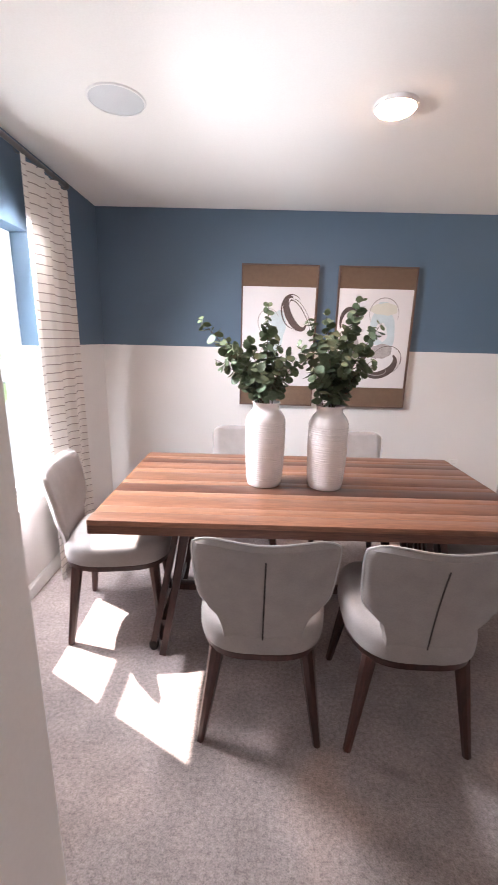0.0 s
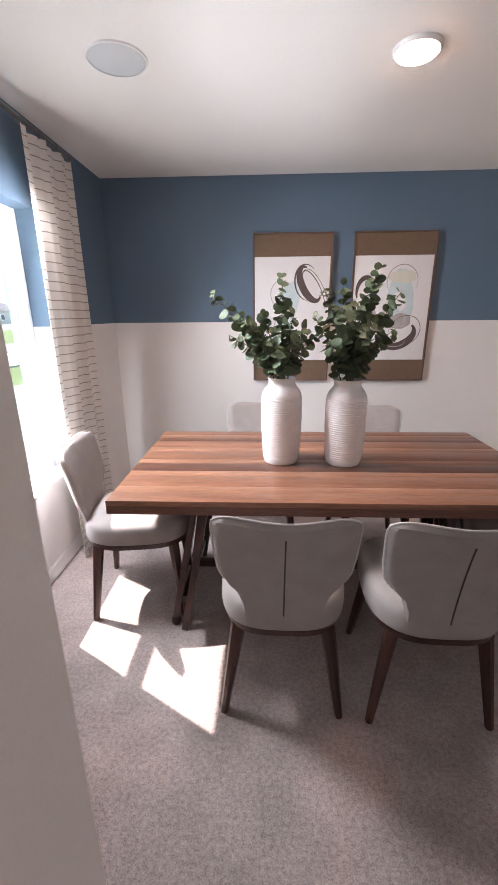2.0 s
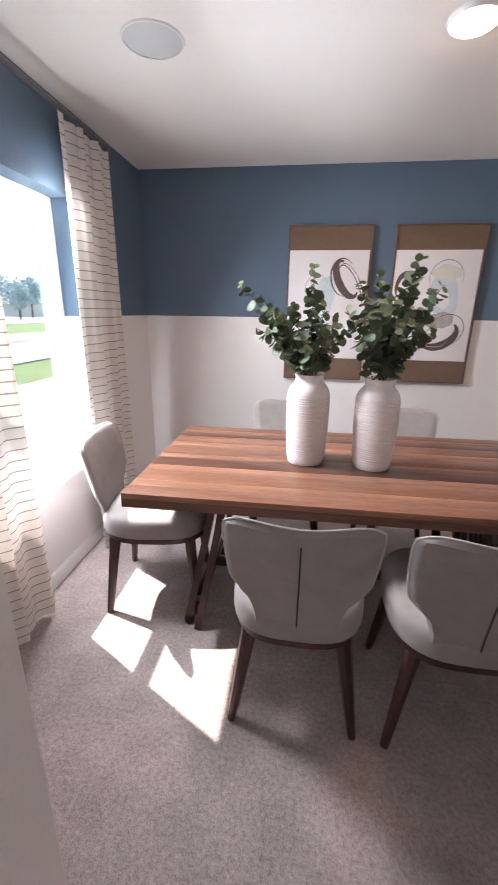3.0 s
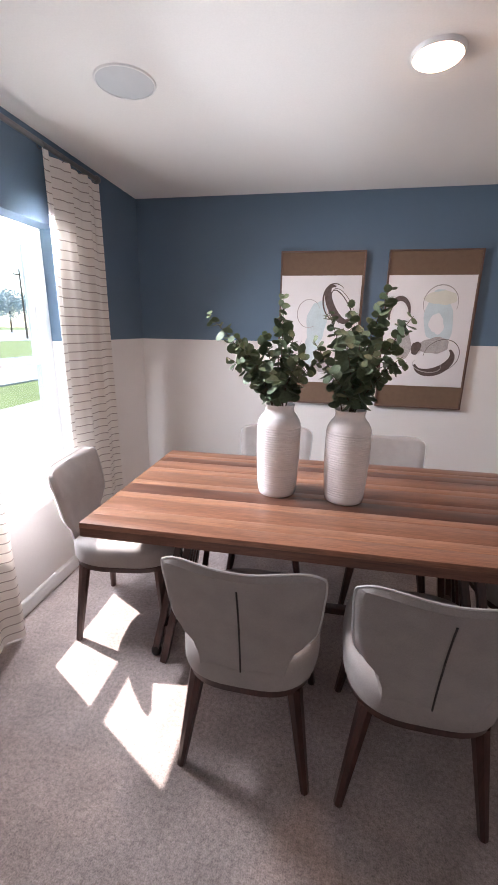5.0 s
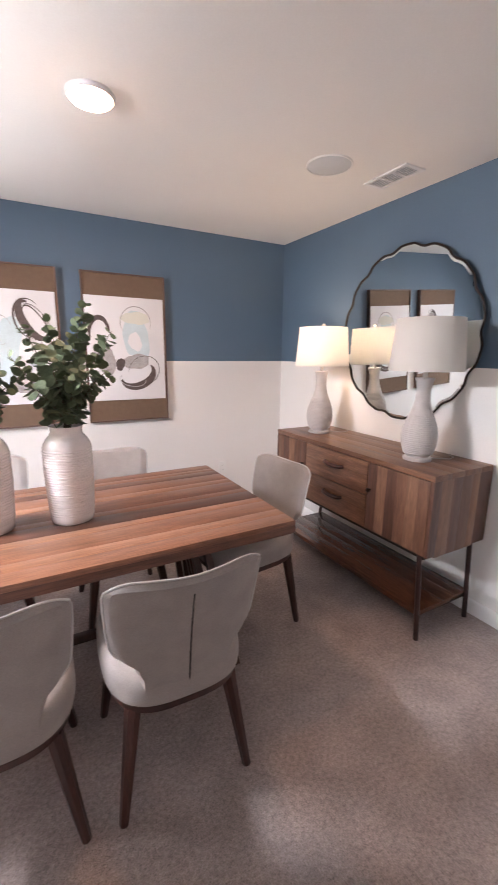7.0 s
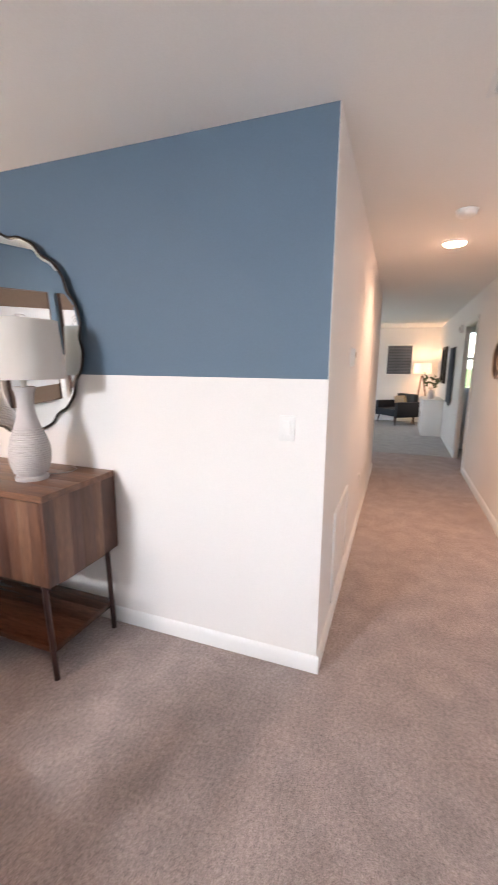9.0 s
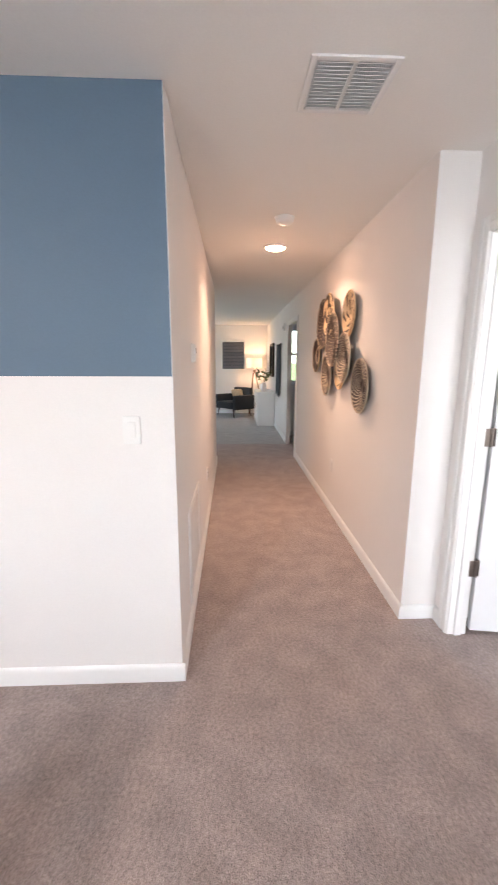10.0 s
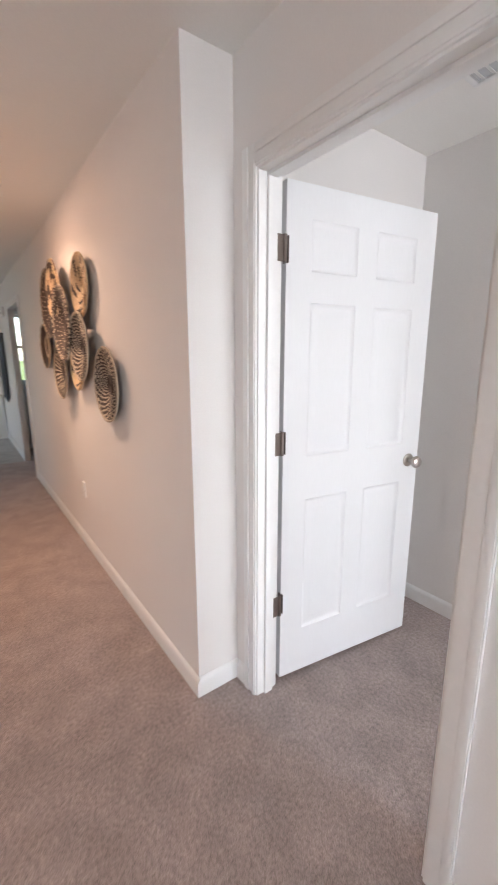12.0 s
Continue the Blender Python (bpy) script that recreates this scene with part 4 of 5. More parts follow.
RX, RZ = WW + 0.095, 2.322
curtain(2.15, 2.66, 0.012, RZ - 0.022, 3, 0.4, "cream curtain with thin taupe stripes by the window", RX, 0.06)
curtain(1.075, 1.583, 0.012, RZ - 0.022, 3, 2.0, "cream striped curtain drawn to one side of the window", RX, 0.15)
rod = thing("curtain_rod", "pewter curtain rod above the window", "curtain rod", at=pose(RX, 1.85, RZ))
part("pole", tube(bmesh.new(), [(0, -0.86, 0), (0, 0.80, 0)], 0.0125, 16), ROD, rod)
for yy in (-0.87, 0.81):
    part("finial", lathe(bmesh.new(), [(0, -0.018), (0.016, -0.018), (0.02, -0.008), (0.02, 0.008), (0.016, 0.018), (0, 0.018)], 16, (0, yy, 0), Matrix.Rotation(radians(90), 3, "X")), ROD, rod)
for yy in (-0.78, 0.72):
    b = bmesh.new()
    tube(b, [(-0.092, yy, 0), (0, yy, 0)], 0.006, 8)
    box(b, -0.0945, -0.088, yy - 0.014, yy + 0.014, -0.03, 0.03, 0.002)
    part("bracket", b, ROD, rod)


# ---- sideboard ----
SX0, SX1, SY0, SY1 = 1.862, 2.332, 1.278, 2.655
sb = thing("sideboard", "walnut sideboard on dark metal legs with low shelf", "sideboard", at=pose((SX0 + SX1) / 2, (SY0 + SY1) / 2, 0))
hx, hy = (SX1 - SX0) / 2, (SY1 - SY0) / 2
x = -hx
for i, w in enumerate((0.13, 0.10, 0.14, 0.10)):
    part("top_board", boxed(x + 0.0003, x + w - 0.0003, -hy, hy, 0.872, 0.902, bevel=0.001), (WALY_MID, WALY_LIGHT, WALY_MID, WALY_LIGHT)[i], sb)
    x += w
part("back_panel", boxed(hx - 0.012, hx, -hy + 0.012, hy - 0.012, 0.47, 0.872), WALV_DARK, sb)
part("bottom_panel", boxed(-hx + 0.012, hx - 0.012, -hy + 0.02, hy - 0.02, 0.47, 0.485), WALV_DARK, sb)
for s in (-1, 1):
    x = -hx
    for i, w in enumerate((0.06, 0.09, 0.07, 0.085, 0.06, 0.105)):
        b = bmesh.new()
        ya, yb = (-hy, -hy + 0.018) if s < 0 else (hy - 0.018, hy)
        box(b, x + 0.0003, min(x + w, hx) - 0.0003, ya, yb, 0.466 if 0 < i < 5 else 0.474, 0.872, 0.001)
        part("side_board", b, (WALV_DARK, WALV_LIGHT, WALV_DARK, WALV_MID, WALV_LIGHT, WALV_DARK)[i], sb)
        x += w


def cabinet_door(y0, y1, knob_at, tones):
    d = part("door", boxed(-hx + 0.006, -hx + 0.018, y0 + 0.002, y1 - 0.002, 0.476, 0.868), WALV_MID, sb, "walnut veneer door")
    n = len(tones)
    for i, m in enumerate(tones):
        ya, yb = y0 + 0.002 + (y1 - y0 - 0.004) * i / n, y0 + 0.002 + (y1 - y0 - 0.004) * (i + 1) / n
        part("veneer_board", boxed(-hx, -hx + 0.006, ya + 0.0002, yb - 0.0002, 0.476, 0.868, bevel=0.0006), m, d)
    part("door_knob", lathe(bmesh.new(), [(0.006, 0), (0.006, 0.012), (0.011, 0.016), (0.012, 0.022), (0.009, 0.026), (0, 0.027)], 14, (-hx, knob_at, 0.715), Matrix.Rotation(radians(-90), 3, "Y")), IRON, d, "small dark knob")


cabinet_door(-hy + 0.019, -0.262, -0.285, (WALV_MID, WALV_LIGHT, WALV_MID, WALV_DARK, WALV_LIGHT, WALV_DARK))
cabinet_door(0.325, hy - 0.019, 0.348, (WALV_DARK, WALV_MID, WALV_LIGHT, WALV_DARK, WALV_MID))
for z0, z1 in ((0.476, 0.668), (0.674, 0.868)):
    d = part("drawer", boxed(-hx + 0.006, -hx + 0.018, -0.258, 0.321, z0, z1), WALY_MID, sb, "walnut drawer front")
    zm = z0 + (z1 - z0) * 0.55
    part("veneer_board", boxed(-hx, -hx + 0.006, -0.258, 0.321, z0, zm - 0.0002, bevel=0.0006), WALY_MID, d)
    part("veneer_board", boxed(-hx, -hx + 0.006, -0.258, 0.321, zm + 0.0002, z1, bevel=0.0006), WALY_LIGHT, d)
    zc = (z0 + z1) / 2 + 0.02
    hpts = [(-hx, 0.03 - 0.085, zc), (-hx - 0.018, 0.03 - 0.072, zc - 0.003), (-hx - 0.024, 0.03 - 0.03, zc - 0.007), (-hx - 0.024, 0.03 + 0.03, zc - 0.007), (-hx - 0.018, 0.03 + 0.072, zc - 0.003), (-hx, 0.03 + 0.085, zc)]
    part("handle", tube(bmesh.new(), hpts, [0.010, 0.012, 0.0135, 0.0135, 0.012, 0.010], 10), ESPRESSO, d, "dark curved bar handle")
shelf = part("shelf", boxed(-hx + 0.02, hx - 0.02, -hy + 0.03, hy - 0.03, 0.125, 0.150, bevel=0.002), SHELFWOOD, sb)
for i in range(4):
    xa = -hx + 0.021 + (2 * hx - 0.042) * i / 4
    part("shelf_board", boxed(xa, xa + (2 * hx - 0.042) / 4 - 0.0006, -hy + 0.031, hy - 0.031, 0.1505, 0.1545, bevel=0.0006), SHELFWOOD, shelf)
for sx in (-1, 1):
    for sy in (-1, 1):
        xx, x2 = (-hx + 0.024, -hx + 0.012) if sx < 0 else (hx - 0.026, hx - 0.05)
        yy = sy * (hy - 0.058)
        part("leg", tube(bmesh.new(), [(x2, sy * (hy - 0.018), 0.0), (xx, yy, 0.474)], 0.0135, 12), LEGMETAL, sb, "dark red-brown metal leg")
    part("rail", boxed(sx * (hx - 0.03) - 0.008, sx * (hx - 0.03) + 0.008, -hy + 0.03, hy - 0.03, 0.448, 0.4655, bevel=0.002), IRON, sb, "dark metal rail")


# ---- table lamps ----
def table_lamp(x, y0, z, lit):
    l = thing("table_lamp", "ribbed grey ceramic table lamp with a %s white shade" % ("lit" if lit else "dark"), "lamp", "lamps on the sideboard", at=pose(x, y0, z))
    prof = [(0, 0), (0.074, 0), (0.076, 0.006), (0.074, 0.016), (0.062, 0.022), (0.066, 0.034)]
    for i in range(105):
        t = i / 104
        zz = 0.036 + 0.22 * t
        rr = 0.066 + 0.034 * math.sin(math.pi * (0.08 + 0.86 * t) ** 0.95) - 0.014 * t
        prof.append((rr + 0.0026 * abs(math.sin(math.pi * i / 5)) - 0.0012, zz))
    prof += [(0.054, 0.27), (0.046, 0.295), (0.040, 0.325), (0.037, 0.36), (0.038, 0.395), (0.042, 0.42), (0.049, 0.438), (0.050, 0.444), (0.044, 0.446), (0, 0.445)]
    part("lamp_base", lathe(bmesh.new(), prof, 44), CLAY, l)
    part("neck", lathe(bmesh.new(), [(0.012, 0.44), (0.012, 0.475), (0.017, 0.478), (0.017, 0.535), (0, 0.536)], 16), NICKEL, l)
    sh = part("shade", lathe(bmesh.new(), [(0.186, 0.482), (0.1885, 0.482), (0.1885, 0.486), (0.166, 0.742), (0.166, 0.746), (0.1635, 0.746), (0.1635, 0.742), (0.186, 0.486), (0.186, 0.482)], 56), SHADE, l, "white linen drum shade")
    part("shade_trim", lathe(bmesh.new(), [(0.1886, 0.482), (0.1896, 0.483), (0.1893, 0.492), (0.1880, 0.492), (0.1886, 0.482)], 56), SHADE, sh)
    spi = bmesh.new()
    for k in range(3):
        a = 2 * math.pi * k / 3
        tube(spi, [(0, 0, 0.735), (0.164 * math.cos(a), 0.164 * math.sin(a), 0.738)], 0.0018, 6)
    tube(spi, [(0.017, 0, 0.50), (0.05, 0, 0.56), (0.05, 0, 0.66), (0.0, 0, 0.735)], 0.0018, 6)
    part("harp", spi, NICKEL, l)
    part("finial", lathe(bmesh.new(), [(0.004, 0.734), (0.004, 0.75), (0.011, 0.756), (0.013, 0.764), (0.009, 0.772), (0, 0.774)], 14), CLAY, l)
    if not lit:
        part("light_bulb", lathe(bmesh.new(), [(0.012, 0.536), (0.014, 0.55), (0.028, 0.58), (0.03, 0.6), (0.022, 0.622), (0, 0.63)], 18), PLASTIC, l)
    cord = [(0.07, 0, 0.006), (0.10, -0.05, 0.003), (0.16, -0.09, 0.003), (0.22, -0.07, 0.003), (0.245, -0.02, 0.003)]
    part("cord", tube(bmesh.new(), cord, 0.0025, 6), CLAY, l)
    return l


table_lamp(2.07, 2.42, 0.9025, True)
table_lamp(2.06, 1.545, 0.9025, False)

# ---- scalloped mirror ----
mir = thing("scalloped_mirror", "round scalloped wall mirror in a thin black frame", "mirror", at=pose(EW - 0.021, 1.945, 1.588, 0, -2.3, 0))


def scallop(a, r, depth=0.009, n=14):
    return r + depth * math.cos(n * a) - 0.003 * math.cos(2 * n * a)


fr, gl = bmesh.new(), bmesh.new()
N = 240
tube(fr, [(-0.011, scallop(2 * math.pi * i / N, 0.524) * math.sin(2 * math.pi * i / N), scallop(2 * math.pi * i / N, 0.524) * math.cos(2 * math.pi * i / N)) for i in range(N)], 0.0068, 8, closed=True)
part("mirror_frame", fr, IRON, mir)
outer = [gl.verts.new((-0.0085, scallop(2 * math.pi * i / N, 0.520) * math.sin(2 * math.pi * i / N), scallop(2 * math.pi * i / N, 0.520) * math.cos(2 * math.pi * i / N))) for i in range(N)]
inner = [gl.verts.new((-0.0093, scallop(2 * math.pi * i / N, 0.504) * math.sin(2 * math.pi * i / N), scallop(2 * math.pi * i / N, 0.504) * math.cos(2 * math.pi * i / N))) for i in range(N)]
for i in range(N):
    gl.faces.new((outer[i], outer[(i + 1) % N], inner[(i + 1) % N], inner[i]))
flat = [gl.verts.new(v.co) for v in inner]
gl.faces.new(flat)
part("mirror_glass", gl, MIRROR, mir, "bevelled mirror glass")
bk = bmesh.new()
lathe(bk, [(0, 0), (0.46, 0), (0.46, 0.006), (0, 0.006)], 60, (-0.001, 0, 0), Matrix.Rotation(radians(-90), 3, "Y"))
part("backing", bk, IRON, mir)


# ---- ceiling fittings ----
def disc_light(x, y0, label):
    d = thing("ceiling_light", label, "ceiling light", "flush lights", at=pose(x, y0, CH))
    part("trim_ring", lathe(bmesh.new(), [(0.080, -0.014), (0.083, -0.016), (0.090, -0.008), (0.091, 0.0), (0.080, 0.0), (0.080, -0.014)], 48), TRIM, d)
    part("diffuser", lathe(bmesh.new(), [(0, -0.029), (0.04, -0.0285), (0.064, -0.026), (0.075, -0.021), (0.0795, -0.0145), (0.0795, -0.010), (0, -0.010)], 48), DISC, d, "glowing warm diffuser")


disc_light(0.523, 1.96, "lit flush disc light on the dining ceiling")
disc_light(4.39, -0.44, "lit flush disc light on the hall ceiling")
for x, y0 in ((-0.642, 1.962), (1.685, 1.96)):
    s = thing("ceiling_speaker", "round flush ceiling speaker with painted grille", "speaker", "ceiling speakers", at=pose(x, y0, CH))
    part("grille", lathe(bmesh.new(), [(0, -0.006), (0.108, -0.006), (0.112, -0.004), (0.112, 0), (0, 0)], 56), SPEAKER, s)
    part("rim", lathe(bmesh.new(), [(0.113, 0), (0.113, -0.0065), (0.118, -0.006), (0.121, -0.002), (0.121, 0), (0.113, 0)], 56), TRIM, s)


def vent(x0, x1, y0, y1, cols, rows, label):
    """A stamped ceiling grille: rim, dark throat, angled blades in columns across y."""
    v = thing("ceiling_vent", label, "vent", at=pose((x0 + x1) / 2, (y0 + y1) / 2, CH))
    a, b = (x1 - x0) / 2, (y1 - y0) / 2
    rim = 0.022
    f = bmesh.new()
    for s in ((-a, a, -b, -b + rim), (-a, a, b - rim, b), (-a, -a + rim, -b + rim, b - rim), (a - rim, a, -b + rim, b - rim)):
        box(f, *s, -0.008, 0, 0.002)
    part("frame", f, TRIM, v)
    part("backing", boxed(-a + rim, a - rim, -b + rim, b - rim, -0.0012, 0), SPEAKER, v, "shaded vent throat")
    wy = (2 * b - 2 * rim) / cols
    wx = (2 * a - 2 * rim) / rows
    me = None
    for c in range(cols):
        yc = -b + rim + wy * (c + 0.5)
        if c:
            part("bar", boxed(-a + rim, a - rim, yc - wy / 2 - 0.006, yc - wy / 2 + 0.006, -0.0075, -0.0013), TRIM, v)
        for r in range(rows):
            xc = -a + rim + wx * (r + 0.5)
            if me is None:
                sl = boxed(-wx * 0.45, wx * 0.45, -wy / 2 + 0.007, wy / 2 - 0.007, -0.0008, 0.0008)
                me = mesh_of("slat", sl, TRIM)
            ob = new("slat", me)
            ob.matrix_basis = pose(xc, yc, -0.0048, 0, -32, 0)
            ob.parent = v


vent(2.20, 2.50, -0.625, -0.325, 2, 14, "white return-air grille on the hall ceiling")
vent(2.02, 2.36, -2.06, -1.92, 1, 8, "white ceiling register in the bedroom")
vent(2.00, 2.15, 1.74, 2.04, 3, 6, "white ceiling register above the sideboard")
sm = thing("smoke_detector", "white round smoke detector on the hall ceiling", "smoke detector", at=pose(3.69, -0.43, CH))
part("base", lathe(bmesh.new(), [(0, 0), (0.068, 0), (0.068, -0.010), (0, -0.010)], 36), PLASTIC, sm)
part("cover", lathe(bmesh.new(), [(0.062, -0.010), (0.060, -0.026), (0.050, -0.036), (0.020, -0.040), (0, -0.040)], 36), PLASTIC, sm)


# ---- switches, outlets and other wall plates ----
def wall_plate(name, label, category, m, kind):
    """Built lying in the xz plane, facing -y."""
    p = thing(name, label, category, at=m)
    w = 0.07 if kind != "thermostat" else 0.075
    part("cover_plate", boxed(-w / 2, w / 2, -0.009, 0, -0.0575, 0.0575, bevel=0.002), PLASTIC, p)
    if kind == "switch":
        part("rocker", boxed(-0.0165, 0.0165, -0.0145, -0.008, -0.033, 0.033, bevel=0.002), PLASTIC, p)
    elif kind == "outlet":
        for z in (-0.02, 0.02):
            s = part("socket", boxed(-0.017, 0.017, -0.0105, -0.008, z - 0.014, z + 0.014, bevel=0.002), PLASTIC, p)
            for dx in (-0.006, 0.006):
                part("slot", boxed(dx - 0.0012, dx + 0.0012, -0.0109, -0.0104, z - 0.004, z + 0.005), SEAM, s)
    else:
        part("display", boxed(-0.032, 0.032, -0.026, -0.005, -0.05, 0.05, bevel=0.004), PLASTIC, p)
        part("screen", boxed(-0.022, 0.022, -0.0268, -0.0258, 0.0, 0.03), INK_GREY, p)
    return p


wall_plate("light_switch", "white rocker light switch on the white wall", "light switch", pose(EW, 0.343, 1.184, 0, 0, -90), "switch")
wall_plate("outlet", "white wall outlet below the blue paint", "outlet", pose(1.727, NW, 0.435, 0, 0, 0), "outlet")
wall_plate("outlet", "white wall outlet in the hall", "outlet", pose(4.48, HS, 0.466, 0, 0, 180), "outlet")
wall_plate("outlet", "white wall outlet low on the hall wall", "outlet", pose(4.28, HN, 0.443, 0, 0, 0), "outlet")
wall_plate("thermostat", "white thermostat on the hall wall", "thermostat", pose(3.14, HN, 1.505, 0, 0, 0), "thermostat")
ap = thing("access_panel", "white access panel low on the hall wall", "panel", at=pose(3.02, HN, 0.14))
af = bmesh.new()
for s in ((-0.29, 0.29, 0, 0.03), (-0.29, 0.29, 0.50, 0.53), (-0.29, -0.26, 0.03, 0.50), (0.26, 0.29, 0.03, 0.50)):
    box(af, s[0], s[1], -0.012, 0, s[2], s[3], 0.003)
part("panel_frame", af, TRIM, ap)
part("panel_board", boxed(-0.257, 0.257, -0.006, 0, 0.033, 0.497, bevel=0.002), WHITE, ap)


# ---- woven plates on the hall wall ----
def woven_plate(x, z, d, off, style, label, spin):
    """A shallow coiled basket hung flat; rings of coil alternate by style."""
    p = thing("woven_plate", label, "wall basket", "woven plates", at=pose(x, HS + off, z))
    r, n = d / 2, 15
    m = Matrix.Rotation(radians(-90), 4, "X") @ Matrix.Rotation(radians(spin), 4, "Z")
    for k in range(n):
        ra, rb = r * k / n, r * (k + 1) / n
        dish = lambda q: 0.010 + 0.034 * (q / r) ** 2.2
        bm = bmesh.new()
        seg = 112
        cols = []
        for i in range(seg):
            a = 2 * math.pi * i / seg
            row = []
            for q, h in ((ra, 0.0), (ra + (rb - ra) * 0.5, 0.0055), (rb, 0.0), (rb, -0.006), (ra, -0.006)):
                row.append(bm.verts.new(m @ Vector((max(q, 0.002) * math.cos(a), max(q, 0.002) * math.sin(a), dish(q) + h))))
            cols.append(row)
        for i in range(seg):
            a, b = cols[i], cols[(i + 1) % seg]
            ang = 2 * math.pi * (i + 0.5) / seg
            for j in range(5):
                f = bm.faces.new((a[j], b[j], b[(j + 1) % 5], a[(j + 1) % 5]))
                turn = ang / (2 * math.pi)
                if style == "swirl":
                    mark = ((turn * 26 + k * 0.40) % 1) < 0.40 and k > 3 or k == n - 1
                elif style == "rays":
                    mark = ((turn * 30 + 0.04 * k) % 1) < 0.42 and 4 < k < n - 2 or k == n - 1
                elif style == "tan":
                    mark = not (((turn * 6 + 0.11 * (k % 5)) % 1) < 0.26 and 3 < k < n - 1)
                elif style == "bands":
                    mark = ((turn * 5 + 0.16 * abs(k % 6 - 3)) % 1) < 0.52
                elif style == "loop":
                    mark = k in (6, 7, n - 1)
                else:
                    mark = k % 3 == 1 and ((turn * (10 + 2 * k) + 0.3 * (k // 3)) % 1) < 0.28 and k > 2 or k == n - 1 and ((turn * 40) % 1) < 0.5
                f.material_index = int(bool(mark))
        bmesh.ops.recalc_face_normals(bm, faces=bm.faces[:])
        light = BASK_TAN if style in ("tan", "bands") else BASK_GREY
        part("coil", bm, [BASK_DARK, light], p)
    return p


for args in ((4.95, 1.83, 0.50, 0.002, "dash", "dark brown woven plate behind the others", 10), (4.56, 1.88, 0.39, 0.034, "bands", "woven plate with bold tan and dark bands", 40),
             (3.99, 1.83, 0.36, 0.006, "tan", "tan woven plate with dark marks", 70), (4.33, 1.645, 0.47, 0.050, "dash", "dark woven plate flecked with cream", 0),
             (5.22, 1.52, 0.36, 0.002, "loop", "small dark grey woven plate", 25), (4.60, 1.33, 0.39, 0.026, "rays", "brown woven plate with cream rays", 0),
             (4.20, 1.38, 0.32, 0.004, "tan", "tan woven plate low in the cluster", 20), (3.975, 1.49, 0.40, 0.040, "swirl", "woven plate with dark and cream swirl", 0),
             (3.63, 1.285, 0.40, 0.004, "swirl", "dark woven plate with fine cream swirl", 30)):
    woven_plate(*args)


# ---- far room ----
fp = thing("window_blind", "closed dark slatted blind in a white frame", "blind", at=pose(12.1, -0.10, 1.21))
for nm, a in (("frame_side", (-0.34, -0.30, 0, 0.80)), ("frame_side", (0.30, 0.34, 0, 0.80)), ("frame_rail", (-0.30, 0.30, 0, 0.035)), ("frame_rail", (-0.30, 0.30, 0.765, 0.80))):
    part(nm, boxed(-0.03, 0, *a, bevel=0.003), TRIM, fp)
part("backing", boxed(-0.008, 0, -0.30, 0.30, 0.035, 0.765), DARKART, fp)
slat_mesh = mesh_of("slat", boxed(-0.0015, 0.0015, -0.296, 0.296, -0.015, 0.015), BLIND)
for k in range(18):
    ob = new("slat", slat_mesh)
    ob.matrix_basis = pose(-0.020, 0, 0.062 + 0.0395 * k, 0, 26, 0)
    ob.parent = fp
fl = thing("floor_lamp", "lit tripod floor lamp with cream shade", "lamp", at=pose(11.7, -0.66, 0))
for k in range(3):
    a = 2 * math.pi * k / 3 + 0.4
    part("leg", tube(bmesh.new(), [(0.26 * math.cos(a), 0.26 * math.sin(a), 0), (0.02 * math.cos(a), 0.02 * math.sin(a), 1.22)], [0.012, 0.016], 8), WALV_LIGHT, fl)
part("shade", lathe(bmesh.new(), [(0.213, 1.27), (0.215, 1.27), (0.205, 1.53), (0.203, 1.53), (0.213, 1.27)], 40), SHADE, fl)
part("stem", tube(bmesh.new(), [(0, 0, 1.19), (0, 0, 1.34)], 0.01, 8), NICKEL, fl)
ac = thing("armchair", "blue-black upholstered armchair on dark tapered legs", "armchair", at=pose(11.58, -0.10, 0, 0, 0, 38) @ Matrix.Scale(0.9, 4))
part("seat", boxed(-0.38, 0.38, -0.34, 0.36, 0.24, 0.44, bevel=0.05), BLACKCLOTH, ac)
part("backrest", boxed(-0.38, 0.38, -0.46, -0.30, 0.26, 0.84, bevel=0.06), BLACKCLOTH, ac)
for s in (-1, 1):
    part("armrest", boxed(s * 0.43 - 0.06, s * 0.43 + 0.06, -0.42, 0.34, 0.22, 0.64, bevel=0.045), BLACKCLOTH, ac)
    for yy in (-0.32, 0.28):
        part("leg", tube(bmesh.new(), [(s * 0.40, yy * 1.08, 0), (s * 0.34, yy, 0.25)], [0.014, 0.024], 8), ESPRESSO, ac)
cu = thing("cushion", "rust and white throw cushion on the armchair", "cushion", at=pose(11.66, -0.21, 0.555, -14, 6, 38))
part("cushion_cover", boxed(-0.19, 0.19, -0.05, 0.05, -0.16, 0.16, bevel=0.045), BASK_TAN, cu)
cab = thing("white_cabinet", "low white cabinet against the wall", "cabinet", at=pose(10.35, -0.83, 0))
part("body", boxed(-0.54, 0.54, -0.19, 0.19, 0.0, 0.74, bevel=0.004), TRIM, cab)
part("top", boxed(-0.56, 0.56, -0.20, 0.215, 0.741, 0.770, bevel=0.004), TRIM, cab)
for s in (-1, 1):
    dr = part("door", boxed(s * 0.265 - 0.255, s * 0.265 + 0.255, 0.191, 0.207, 0.06, 0.72, bevel=0.003), TRIM, cab)
    part("handle", boxed(s * 0.04 - 0.006, s * 0.04 + 0.006, 0.2075, 0.225, 0.36, 0.48, bevel=0.002), NICKEL, dr)
pv = thing("bud_vase", "white vase with leafy sprigs on the cabinet", "vase", at=pose(10.0, -0.78, 0.771))
